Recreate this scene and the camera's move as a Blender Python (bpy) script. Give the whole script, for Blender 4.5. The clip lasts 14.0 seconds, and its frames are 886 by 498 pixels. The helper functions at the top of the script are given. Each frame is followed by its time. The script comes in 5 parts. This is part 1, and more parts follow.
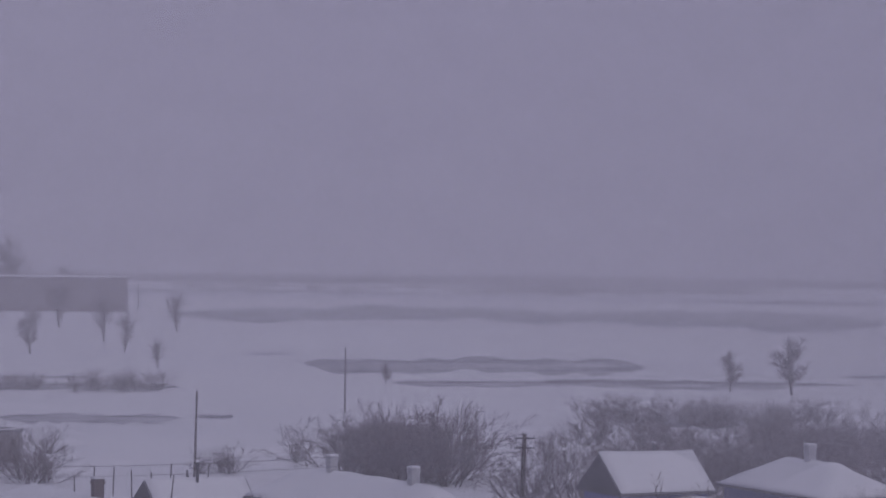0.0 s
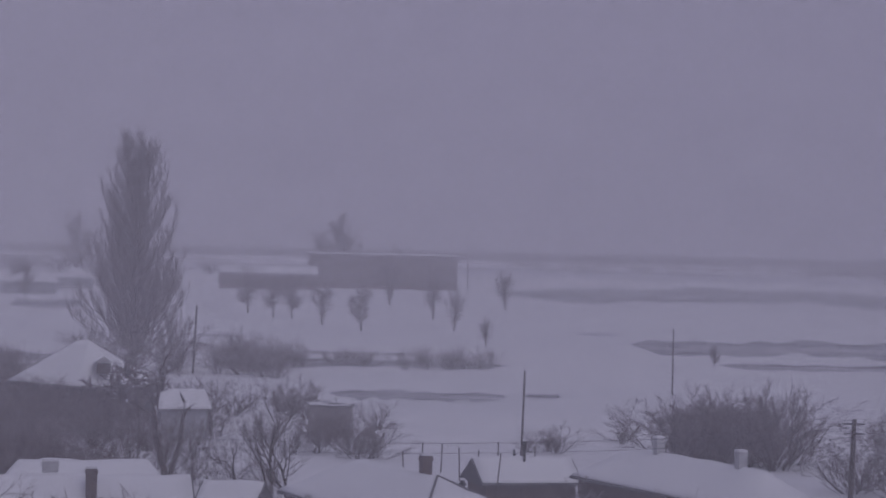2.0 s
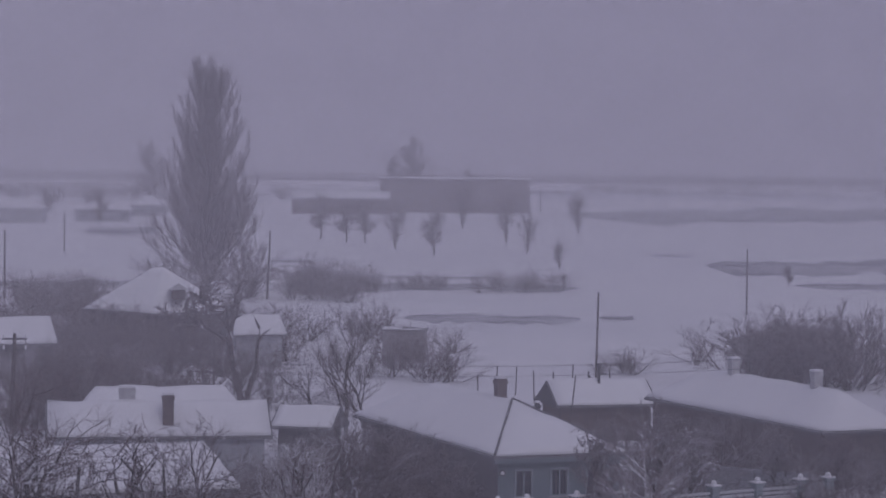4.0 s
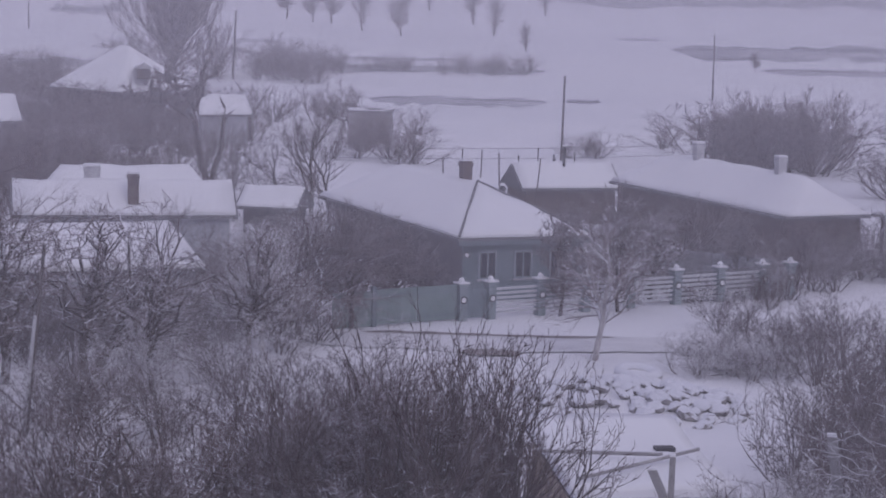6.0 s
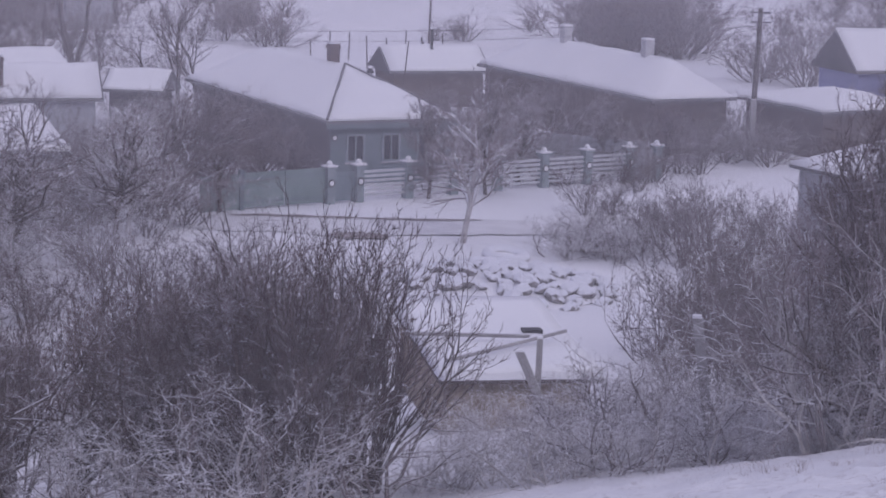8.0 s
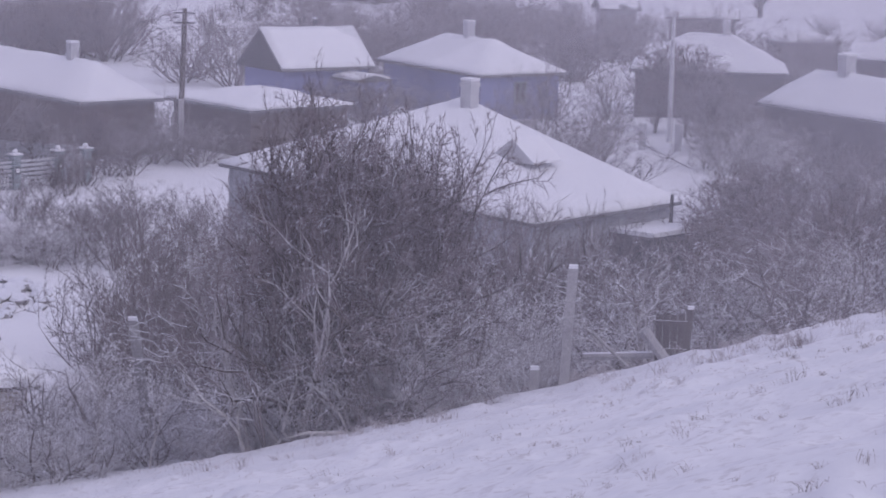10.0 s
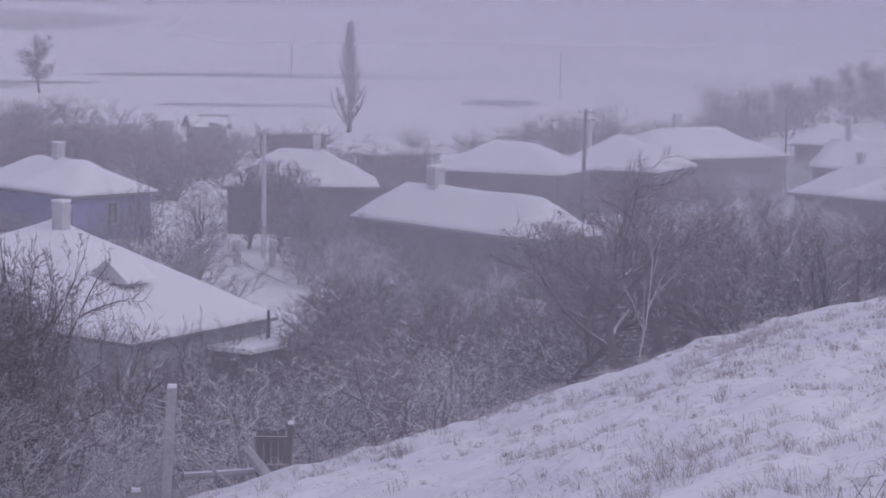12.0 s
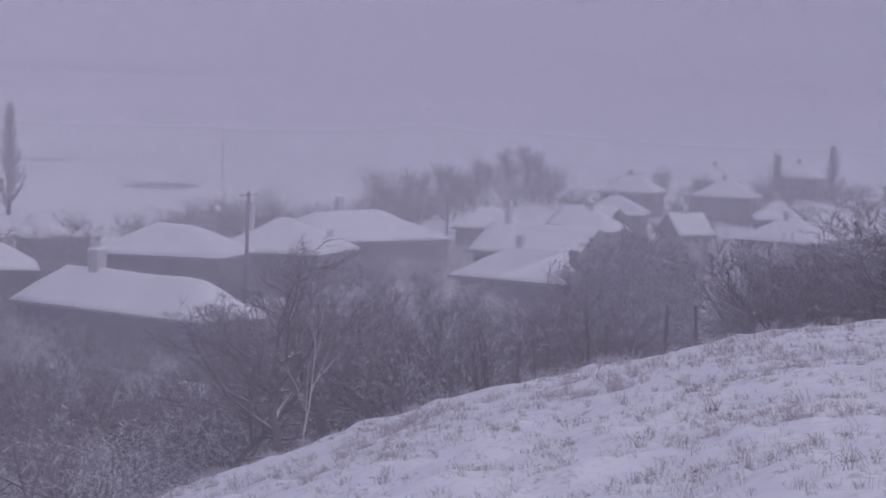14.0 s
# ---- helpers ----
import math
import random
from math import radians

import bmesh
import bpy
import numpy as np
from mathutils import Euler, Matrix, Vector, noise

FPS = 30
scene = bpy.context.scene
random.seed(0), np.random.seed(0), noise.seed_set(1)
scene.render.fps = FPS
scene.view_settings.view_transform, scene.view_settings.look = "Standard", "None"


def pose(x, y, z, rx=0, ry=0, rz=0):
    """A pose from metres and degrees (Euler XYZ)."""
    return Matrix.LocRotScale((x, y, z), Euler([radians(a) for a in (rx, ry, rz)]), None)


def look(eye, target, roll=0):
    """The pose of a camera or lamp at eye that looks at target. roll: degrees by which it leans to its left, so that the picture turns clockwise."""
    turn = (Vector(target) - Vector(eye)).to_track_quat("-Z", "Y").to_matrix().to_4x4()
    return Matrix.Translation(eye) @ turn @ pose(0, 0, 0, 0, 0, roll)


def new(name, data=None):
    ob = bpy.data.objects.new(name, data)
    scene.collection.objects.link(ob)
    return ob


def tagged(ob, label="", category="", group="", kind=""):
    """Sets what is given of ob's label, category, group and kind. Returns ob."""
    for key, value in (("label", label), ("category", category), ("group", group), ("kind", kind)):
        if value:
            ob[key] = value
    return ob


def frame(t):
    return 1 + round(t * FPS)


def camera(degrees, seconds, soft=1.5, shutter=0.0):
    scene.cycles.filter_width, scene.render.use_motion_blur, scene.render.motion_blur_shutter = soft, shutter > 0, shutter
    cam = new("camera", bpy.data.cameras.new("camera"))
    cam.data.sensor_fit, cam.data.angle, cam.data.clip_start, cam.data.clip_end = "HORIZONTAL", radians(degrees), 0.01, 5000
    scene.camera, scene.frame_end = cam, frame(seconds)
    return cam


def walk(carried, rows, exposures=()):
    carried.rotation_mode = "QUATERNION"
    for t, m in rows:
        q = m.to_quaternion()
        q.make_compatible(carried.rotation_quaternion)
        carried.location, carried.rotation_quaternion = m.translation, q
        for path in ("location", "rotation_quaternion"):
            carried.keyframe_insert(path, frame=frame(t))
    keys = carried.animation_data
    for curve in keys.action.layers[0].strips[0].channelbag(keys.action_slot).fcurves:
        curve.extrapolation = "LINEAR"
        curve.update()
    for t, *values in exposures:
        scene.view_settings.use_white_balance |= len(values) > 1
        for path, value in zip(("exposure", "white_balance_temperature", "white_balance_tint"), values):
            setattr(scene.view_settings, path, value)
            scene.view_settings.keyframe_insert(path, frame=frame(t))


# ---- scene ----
cam = camera(19.65, 14.0, soft=1.8)
EYE = (0.0, 0.0, 17.0)
# seconds, tilt, lean, heading in degrees; the camera stands on the hill and only turns
PATH = (
    (0.0, 90.210, -0.639, -8.730),
    (0.5, 89.793, -1.009, -7.389),
    (1.0, 89.551, -1.201, -4.965),
    (1.5, 89.657, -1.399, -2.992),
    (2.0, 89.660, -1.277, -1.371),
    (2.2, 89.806, -0.978, -0.915),
    (4.3, 86.820, -0.691, 0.407),
    (4.5, 85.939, -0.970, 0.343),
    (5.0, 84.435, -1.294, 0.126),
    (5.5, 83.550, -1.283, -0.156),
    (6.0, 83.052, -1.195, -0.481),
    (6.5, 82.515, -1.009, -0.754),
    (7.0, 81.707, -1.484, -0.969),
    (7.2, 81.447, -1.694, -0.955),
    (9.3, 79.767, -1.696, -11.448),
    (9.5, 79.946, -2.021, -12.628),
    (10.0, 80.859, -1.475, -16.248),
    (10.5, 81.868, -1.377, -19.374),
    (11.0, 82.737, -1.454, -21.041),
    (11.5, 83.170, -1.195, -22.437),
    (12.0, 83.652, -0.776, -25.449),
    (12.5, 84.142, -1.326, -27.851),
    (13.0, 84.763, -1.500, -29.857),
    (13.5, 85.375, -1.216, -31.345),
    (14.0, 85.644, -1.355, -32.968),
)
walk(cam, [(t, pose(*EYE, rx, ry, rz)) for t, rx, ry, rz in PATH],
     exposures=((0.0, -0.75, 6150, 19), (2.2, -0.87, 6150, 19), (4.3, -0.74, 6150, 19), (5.0, -0.45, 6150, 19), (7.0, -0.1, 6150, 19), (9.5, 0.2, 6150, 19), (11.0, 0.14, 6150, 19), (12.5, -0.08, 6150, 19), (14.0, -0.17, 6150, 19)))

# ---- light: overcast winter day with drifting snow ----
world = bpy.data.worlds.new("world")
scene.world = world
world.use_nodes = True
wn, wl = world.node_tree.nodes, world.node_tree.links
sky = wn.new("ShaderNodeTexSky")
sky.sky_type, sky.sun_disc = "NISHITA", False
sky.sun_elevation, sky.sun_rotation = radians(38), radians(150)
cloud = wn.new("ShaderNodeMix")
cloud.data_type = "RGBA"
cloud.inputs[0].default_value = 0.85
cloud.inputs[7].default_value = (4.2, 4.05, 5.1, 1)
wl.new(sky.outputs[0], cloud.inputs[6])
wl.new(cloud.outputs[2], wn["Background"].inputs[0])
wn["Background"].inputs[1].default_value = 0.12
sun = new("sun", bpy.data.lights.new("sun", "SUN"))
sun.data.energy, sun.data.angle, sun.data.color = 0.6, radians(25), (1.0, 0.96, 0.93)
sun.matrix_world = look((60, -120, 110), (0, 0, 0))


# ---- materials ----
def nodes_of(name, rough=0.8, metal=0.0):
    m = bpy.data.materials.new(name)
    m.use_nodes = True
    n, l = m.node_tree.nodes, m.node_tree.links
    b = n["Principled BSDF"]
    b.inputs["Roughness"].default_value, b.inputs["Metallic"].default_value = rough, metal
    b.inputs["Specular IOR Level"].default_value = 0.25
    return m, n, l, b


def speck(n, l, scale, detail=4.0, stretch=(1, 1, 1), coord="Object"):
    tc, mp, tx = n.new("ShaderNodeTexCoord"), n.new("ShaderNodeMapping"), n.new("ShaderNodeTexNoise")
    mp.inputs["Scale"].default_value = stretch
    tx.inputs["Scale"].default_value, tx.inputs["Detail"].default_value = scale, detail
    l.new(tc.outputs[coord], mp.inputs[0])
    l.new(mp.outputs[0], tx.inputs["Vector"])
    return tx.outputs["Fac"]


def ramp(n, l, fac, stops):
    r = n.new("ShaderNodeValToRGB")
    while len(r.color_ramp.elements) < len(stops):
        r.color_ramp.elements.new(0.5)
    for e, (p, c) in zip(r.color_ramp.elements, stops):
        e.position, e.color = p, (*c, 1)
    l.new(fac, r.inputs[0])
    return r.outputs[0]


def mixed(n, l, fac, a, b):
    x = n.new("ShaderNodeMix")
    x.data_type = "RGBA"
    for sock, v in ((x.inputs[0], fac), (x.inputs[6], a), (x.inputs[7], b)):
        if isinstance(v, tuple):
            sock.default_value = (*v, 1)
        elif isinstance(v, float):
            sock.default_value = v
        else:
            l.new(v, sock)
    return x.outputs[2]


def bumped(n, l, b, height, strength, dist):
    p = n.new("ShaderNodeBump")
    p.inputs["Strength"].default_value, p.inputs["Distance"].default_value = strength, dist
    l.new(height, p.inputs["Height"])
    l.new(p.outputs[0], b.inputs["Normal"])


def two_tone(name, dark, light, scale=3.0, fine=25.0, rough=0.85, stretch=(1, 1, 1), snow=0.0, bump=0.01, metal=0.0):
    """Two scales of tone; snow: how much of it lies on faces that look up."""
    m, n, l, b = nodes_of(name, rough, metal)
    big = speck(n, l, scale, 4, stretch)
    small = speck(n, l, fine, 3, stretch)
    add = n.new("ShaderNodeMath")
    add.operation = "MULTIPLY_ADD"
    add.inputs[1].default_value = 0.45
    l.new(small, add.inputs[0])
    sub = n.new("ShaderNodeMath")
    sub.operation = "MULTIPLY"
    sub.inputs[1].default_value = 0.55
    l.new(big, sub.inputs[0])
    l.new(sub.outputs[0], add.inputs[2])
    col = ramp(n, l, add.outputs[0], ((0.36, dark), (0.64, light)))
    if snow:
        geo, sep = n.new("ShaderNodeNewGeometry"), n.new("ShaderNodeSeparateXYZ")
        l.new(geo.outputs["Normal"], sep.inputs[0])
        mr = n.new("ShaderNodeMapRange")
        mr.inputs[1].default_value, mr.inputs[2].default_value = 1.0 - snow, 1.25 - snow
        l.new(sep.outputs[2], mr.inputs[0])
        col = mixed(n, l, mr.outputs[0], col, (0.72, 0.73, 0.78))
    l.new(col, b.inputs["Base Color"])
    if bump:
        bumped(n, l, b, small, 0.5, bump)
    return m


def snow_material(name, low, high, scale, relief):
    m, n, l, b = nodes_of(name, 0.6)
    a, c = speck(n, l, scale, 5), speck(n, l, scale * 14, 4)
    l.new(mixed(n, l, 0.35, ramp(n, l, a, ((0.3, low), (0.7, high))), ramp(n, l, c, ((0.3, low), (0.7, high)))), b.inputs["Base Color"])
    bumped(n, l, b, c, 0.4, relief)
    return m


def mottled(name, dark, light, scale):
    """Turf half hidden by thin wind-drawn snow."""
    m, n, l, b = nodes_of(name, 0.8)
    a, c = speck(n, l, scale, 6, (0.35, 1, 1)), speck(n, l, scale * 0.2, 3, (0.3, 1, 1))
    half = mixed(n, l, 0.45, ramp(n, l, a, ((0.4, dark), (0.66, light))), ramp(n, l, c, ((0.42, dark), (0.64, light))))
    l.new(half, b.inputs["Base Color"])
    return m


SNOW = snow_material("snow", (0.72, 0.73, 0.77), (0.86, 0.86, 0.88), 0.12, 0.05)


def grassy_snow(name):
    """Wind-thinned snow on the hill, with dead turf showing in ragged spots."""
    m, n, l, b = nodes_of(name, 0.65)
    a, c, f = speck(n, l, 0.5, 4), speck(n, l, 2.6, 5, (1, 1, 0.6)), speck(n, l, 9.0, 4)
    snow = mixed(n, l, 0.4, ramp(n, l, a, ((0.3, (0.7, 0.71, 0.75)), (0.7, (0.86, 0.86, 0.88)))), ramp(n, l, c, ((0.3, (0.68, 0.69, 0.74)), (0.7, (0.86, 0.86, 0.88)))))
    where = n.new("ShaderNodeMath")
    where.operation = "MULTIPLY"
    l.new(ramp(n, l, f, ((0.5, (0, 0, 0)), (0.62, (1, 1, 1)))), where.inputs[0])
    l.new(ramp(n, l, c, ((0.42, (0, 0, 0)), (0.68, (0.6, 0.6, 0.6)))), where.inputs[1])
    l.new(mixed(n, l, where.outputs[0], snow, (0.4, 0.37, 0.38)), b.inputs["Base Color"])
    bumped(n, l, b, c, 0.6, 0.09)
    return m


HILL_SNOW = grassy_snow("thin_hill_snow")
ROOF_SNOW = snow_material("roof_snow", (0.76, 0.77, 0.8), (0.86, 0.86, 0.88), 0.5, 0.02)
BARK = two_tone("bark", (0.05, 0.042, 0.04), (0.12, 0.1, 0.095), 2, 18, snow=0.22)
TWIG = two_tone("twig", (0.09, 0.07, 0.073), (0.2, 0.16, 0.16), 2, 18, snow=0.22, bump=0)
FROST = two_tone("frosted_twig", (0.3, 0.285, 0.29), (0.54, 0.52, 0.53), 2, 18, snow=0.6, bump=0)
GREYTWIG = two_tone("grey_twig", (0.12, 0.105, 0.11), (0.24, 0.21, 0.215), 2, 18, snow=0.3, bump=0)
BIRCHBARK = two_tone("birch_bark", (0.3, 0.28, 0.27), (0.62, 0.6, 0.6), 3, 20, snow=0.3)
DARKWALL = two_tone("dark_plaster", (0.1, 0.095, 0.1), (0.17, 0.16, 0.165), 0.8, 9)
BROWNWALL = two_tone("brown_boards", (0.08, 0.065, 0.06), (0.15, 0.125, 0.115), 0.8, 9, stretch=(6, 6, 0.6))
TEAL = two_tone("teal_paint", (0.125, 0.16, 0.178), (0.205, 0.25, 0.27), 0.9, 12, rough=0.6)
GREEN = two_tone("green_paint", (0.15, 0.2, 0.2), (0.23, 0.29, 0.285), 0.9, 12, rough=0.55)
BLUE = two_tone("blue_paint", (0.16, 0.18, 0.34), (0.24, 0.26, 0.44), 0.9, 12, rough=0.6)
PALEWALL = two_tone("pale_plaster", (0.3, 0.31, 0.34), (0.46, 0.47, 0.5), 0.8, 9)
SLATE = two_tone("slate_sheet", (0.13, 0.13, 0.14), (0.22, 0.22, 0.23), 0.8, 9)
BRICK = two_tone("chimney_brick", (0.1, 0.08, 0.08), (0.2, 0.16, 0.15), 3, 20)
WHITEBRICK = two_tone("whitewashed_brick", (0.4, 0.4, 0.42), (0.6, 0.6, 0.62), 3, 20)
CONCRETE = two_tone("concrete", (0.26, 0.25, 0.26), (0.42, 0.41, 0.41), 1.5, 18, snow=0.3)
WOOD = two_tone("weathered_wood", (0.07, 0.06, 0.06), (0.15, 0.13, 0.125), 1.5, 15, stretch=(4, 4, 0.5), snow=0.25)
WHITEPAINT = two_tone("white_paint", (0.6, 0.6, 0.62), (0.78, 0.78, 0.8), 2, 15)
FRAMEPAINT = two_tone("faded_paint", (0.2, 0.24, 0.26), (0.34, 0.38, 0.4), 2, 15)
STRAW = two_tone("dry_grass", (0.34, 0.31, 0.31), (0.6, 0.55, 0.55), 1, 9, bump=0, snow=0.3)
BARE = mottled("bare_turf", (0.17, 0.17, 0.19), (0.72, 0.73, 0.77), 0.35)
STONE = two_tone("field_stone", (0.2, 0.19, 0.19), (0.36, 0.34, 0.34), 1.5, 12, snow=1.05)
IRON = two_tone("dark_iron", (0.05, 0.05, 0.055), (0.1, 0.1, 0.105), 3, 20, rough=0.55, metal=0.6)
GLASS, gn, gl, gb = nodes_of("window_glass", 0.08)
gb.inputs["Base Color"].default_value = (0.03, 0.035, 0.045, 1)
gb.inputs["Specular IOR Level"].default_value = 0.5


# ---- mesh helpers ----
def part(name, bm, material, parent=None, label="", smooth=False):
    me = bpy.data.meshes.new(name)
    bm.to_mesh(me)
    bm.free()
    me.materials.append(material)
    if smooth:
        me.shade_smooth()
    ob = new(name, me)
    ob.parent = parent
    return tagged(ob, label)


def raw(name, verts, faces, material, parent=None, label="", smooth=False):
    me = bpy.data.meshes.new(name)
    me.from_pydata(verts, [], faces)
    me.materials.append(material)
    if smooth:
        me.shade_smooth()
    ob = new(name, me)
    ob.parent = parent
    return tagged(ob, label)


def thing(name, m, label, category, group="", kind=""):
    ob = new(name)
    ob.matrix_world = m
    return tagged(ob, label, category, group, kind)


def box(bm, x0, y0, z0, x1, y1, z1, m=None):
    vs = [bm.verts.new(Vector(v) if m is None else m @ Vector(v)) for v in
          ((x0, y0, z0), (x1, y0, z0), (x1, y1, z0), (x0, y1, z0), (x0, y0, z1), (x1, y0, z1), (x1, y1, z1), (x0, y1, z1))]
    for f in ((0, 3, 2, 1), (4, 5, 6, 7), (0, 1, 5, 4), (1, 2, 6, 5), (2, 3, 7, 6), (3, 0, 4, 7)):
        bm.faces.new([vs[i] for i in f])
    return bm


def boxed(*a):
    return box(bmesh.new(), *a)


def rod(bm, p, q, r0, r1, sides=8):
    p, q = Vector(p), Vector(q)
    turn = (q - p).to_track_quat("Z", "Y").to_matrix()
    rings = []
    for c, r in ((p, r0), (q, r1)):
        rings.append([bm.verts.new(c + turn @ Vector((r * math.cos(a), r * math.sin(a), 0))) for a in (2 * math.pi * k / sides for k in range(sides))])
    for k in range(sides):
        bm.faces.new((rings[0][k], rings[0][(k + 1) % sides], rings[1][(k + 1) % sides], rings[1][k]))
    bm.faces.new(rings[0][::-1])
    bm.faces.new(rings[1])
    return bm


# ---- ground: the hill under the camera, the village flat, the far fields ----
EDGE_AZ = (-180, -120, -60, -10, 3, 13.7, 19.5, 22.1, 26.6, 31.2, 33.4, 40.9, 60, 110, 180)
EDGE_EL = (-2, -2, -17, -17, -15.6, -13.5, -12.1, -11.3, -10.1, -8.4, -7.7, -5.9, -3, -2, -2)
EDGE_D = (60, 60, 40, 40, 42, 43, 43, 43.5, 45, 48, 50, 58, 60, 60, 60)


def ground_z(x, y):
    d, a = math.hypot(x, y), math.degrees(math.atan2(x, y))
    el, de = float(np.interp(a, EDGE_AZ, EDGE_EL)), float(np.interp(a, EDGE_AZ, EDGE_D))
    top = 15.3
    ze = EYE[2] + de * math.tan(radians(el))
    if d < de:
        z = top + (ze - top) * d / de
        tussock = max(0.0, noise.noise((x * 1.7, y * 1.7, 11)) - 0.12) * 0.26 * (0.6 + 0.8 * noise.noise((x * 0.22, y * 0.22, 3)))
        z += (0.13 * noise.noise((x * 0.35, y * 0.35, 0)) + 0.09 * noise.noise((x * 1.1, y * 1.1, 4)) + 0.055 * noise.noise((x * 3.1, y * 3.1, 7)) + tussock) * min(1, d / 4)
    else:
        steep = math.tan(radians(-el)) + 0.06
        q = ze - (0.17 + (steep - 0.17) * min(1.0, max(0.0, (abs(a) - 8) / 8))) * (d - de)
        z = 0.5 * (q + math.sqrt(q * q + 0.6))
        u = min(1.0, (d - de) / 34)
        z += 0.12 * noise.noise((x * 0.35, y * 0.35, 0)) * (1 - u) + 0.05 * noise.noise((x * 1.3, y * 1.3, 4)) * (1 - u)
    if 75 < d < 240:
        z += 0.10 * noise.noise((x * 0.12, y * 0.12, 2)) * min(1, (d - 75) / 30, (240 - d) / 40)
    return z


def build_ground():
    az = [-180 + 6 * k for k in range(26)] + [-24 + 0.25 * k for k in range(281)] + [48 + 6 * k for k in range(22)]
    ds = [0.4 + 0.5 * k for k in range(20)] + [10.4 + 0.25 * k for k in range(200)] + [60.4 + 0.5 * k for k in range(20)] + [70.4 + k for k in range(14)] + [84 * 1.06 ** k for k in range(1, 68)]
    verts, faces = [(0, 0, 15.3)], []
    for d in ds:
        for a in az:
            x, y = d * math.sin(radians(a)), d * math.cos(radians(a))
            verts.append((x, y, ground_z(x, y)))
    n = len(az)
    for k in range(n):
        faces.append((0, 1 + (k + 1) % n, 1 + k))
    for r in range(len(ds) - 1):
        for k in range(n):
            a, b = 1 + r * n + k, 1 + r * n + (k + 1) % n
            faces.append((a, b, b + n, a + n))
    faces = [f[::-1] for f in faces]
    ob = raw("ground", verts, faces, SNOW, smooth=True)
    me = ob.data
    if me.polygons[0].normal.z < 0:
        me.flip_normals()
    me.materials.append(HILL_SNOW)
    for p in me.polygons:
        c = p.center
        if math.hypot(c.x, c.y) < float(np.interp(math.degrees(math.atan2(c.x, c.y)), EDGE_AZ, EDGE_D)) + 4:
            p.material_index = 1
    tagged(ob, "snow-covered hillside, village ground and open fields", "ground", kind="structure")


build_ground()


# ---- haze imitated by see-through sheets at set distances, and a glowing fog backdrop behind all ----
# Part-transparent white sheet coloured to pass for haze, thicker with height and eastward.
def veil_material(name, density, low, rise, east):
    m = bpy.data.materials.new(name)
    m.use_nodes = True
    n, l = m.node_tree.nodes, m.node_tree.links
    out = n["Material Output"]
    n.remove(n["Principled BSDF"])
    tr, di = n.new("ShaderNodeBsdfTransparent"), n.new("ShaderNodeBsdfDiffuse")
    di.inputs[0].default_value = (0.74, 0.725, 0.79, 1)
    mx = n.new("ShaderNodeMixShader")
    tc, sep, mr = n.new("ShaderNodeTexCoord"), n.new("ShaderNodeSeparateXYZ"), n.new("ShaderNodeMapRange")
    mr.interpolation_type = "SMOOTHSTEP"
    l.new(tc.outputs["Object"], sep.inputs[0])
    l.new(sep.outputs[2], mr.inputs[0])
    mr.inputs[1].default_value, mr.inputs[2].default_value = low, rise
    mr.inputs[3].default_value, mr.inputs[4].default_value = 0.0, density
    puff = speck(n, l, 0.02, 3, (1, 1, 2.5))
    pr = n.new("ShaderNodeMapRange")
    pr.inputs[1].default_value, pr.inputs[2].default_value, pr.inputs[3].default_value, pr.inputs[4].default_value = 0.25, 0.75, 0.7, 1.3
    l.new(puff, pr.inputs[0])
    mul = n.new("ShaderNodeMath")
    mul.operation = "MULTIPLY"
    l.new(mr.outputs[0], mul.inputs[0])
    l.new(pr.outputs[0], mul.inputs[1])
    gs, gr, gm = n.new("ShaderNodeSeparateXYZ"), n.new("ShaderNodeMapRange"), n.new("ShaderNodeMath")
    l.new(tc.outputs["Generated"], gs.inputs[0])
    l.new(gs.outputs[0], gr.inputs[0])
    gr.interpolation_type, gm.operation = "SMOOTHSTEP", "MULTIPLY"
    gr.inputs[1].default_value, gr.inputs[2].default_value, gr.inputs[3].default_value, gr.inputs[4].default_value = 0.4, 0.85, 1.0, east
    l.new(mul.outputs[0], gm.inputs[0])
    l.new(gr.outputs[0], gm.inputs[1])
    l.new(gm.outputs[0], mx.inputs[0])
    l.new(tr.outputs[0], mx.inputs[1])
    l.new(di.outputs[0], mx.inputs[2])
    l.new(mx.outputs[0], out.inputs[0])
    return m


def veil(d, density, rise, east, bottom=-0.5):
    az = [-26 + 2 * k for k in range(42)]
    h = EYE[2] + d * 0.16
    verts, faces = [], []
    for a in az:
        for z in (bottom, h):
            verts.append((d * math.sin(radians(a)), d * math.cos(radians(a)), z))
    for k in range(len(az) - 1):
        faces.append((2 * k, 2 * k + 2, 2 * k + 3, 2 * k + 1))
    ob = raw("haze_sheet", verts, faces, veil_material("imitation_haze", density, 0.0, rise, east), smooth=True)
    tagged(ob, "see-through sheet standing in for haze in the air", "haze", "haze veils", "structure")


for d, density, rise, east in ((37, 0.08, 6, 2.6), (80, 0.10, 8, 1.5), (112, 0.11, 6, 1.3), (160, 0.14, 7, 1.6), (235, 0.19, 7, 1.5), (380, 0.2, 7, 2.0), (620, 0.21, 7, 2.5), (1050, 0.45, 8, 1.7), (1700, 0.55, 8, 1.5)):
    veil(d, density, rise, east)


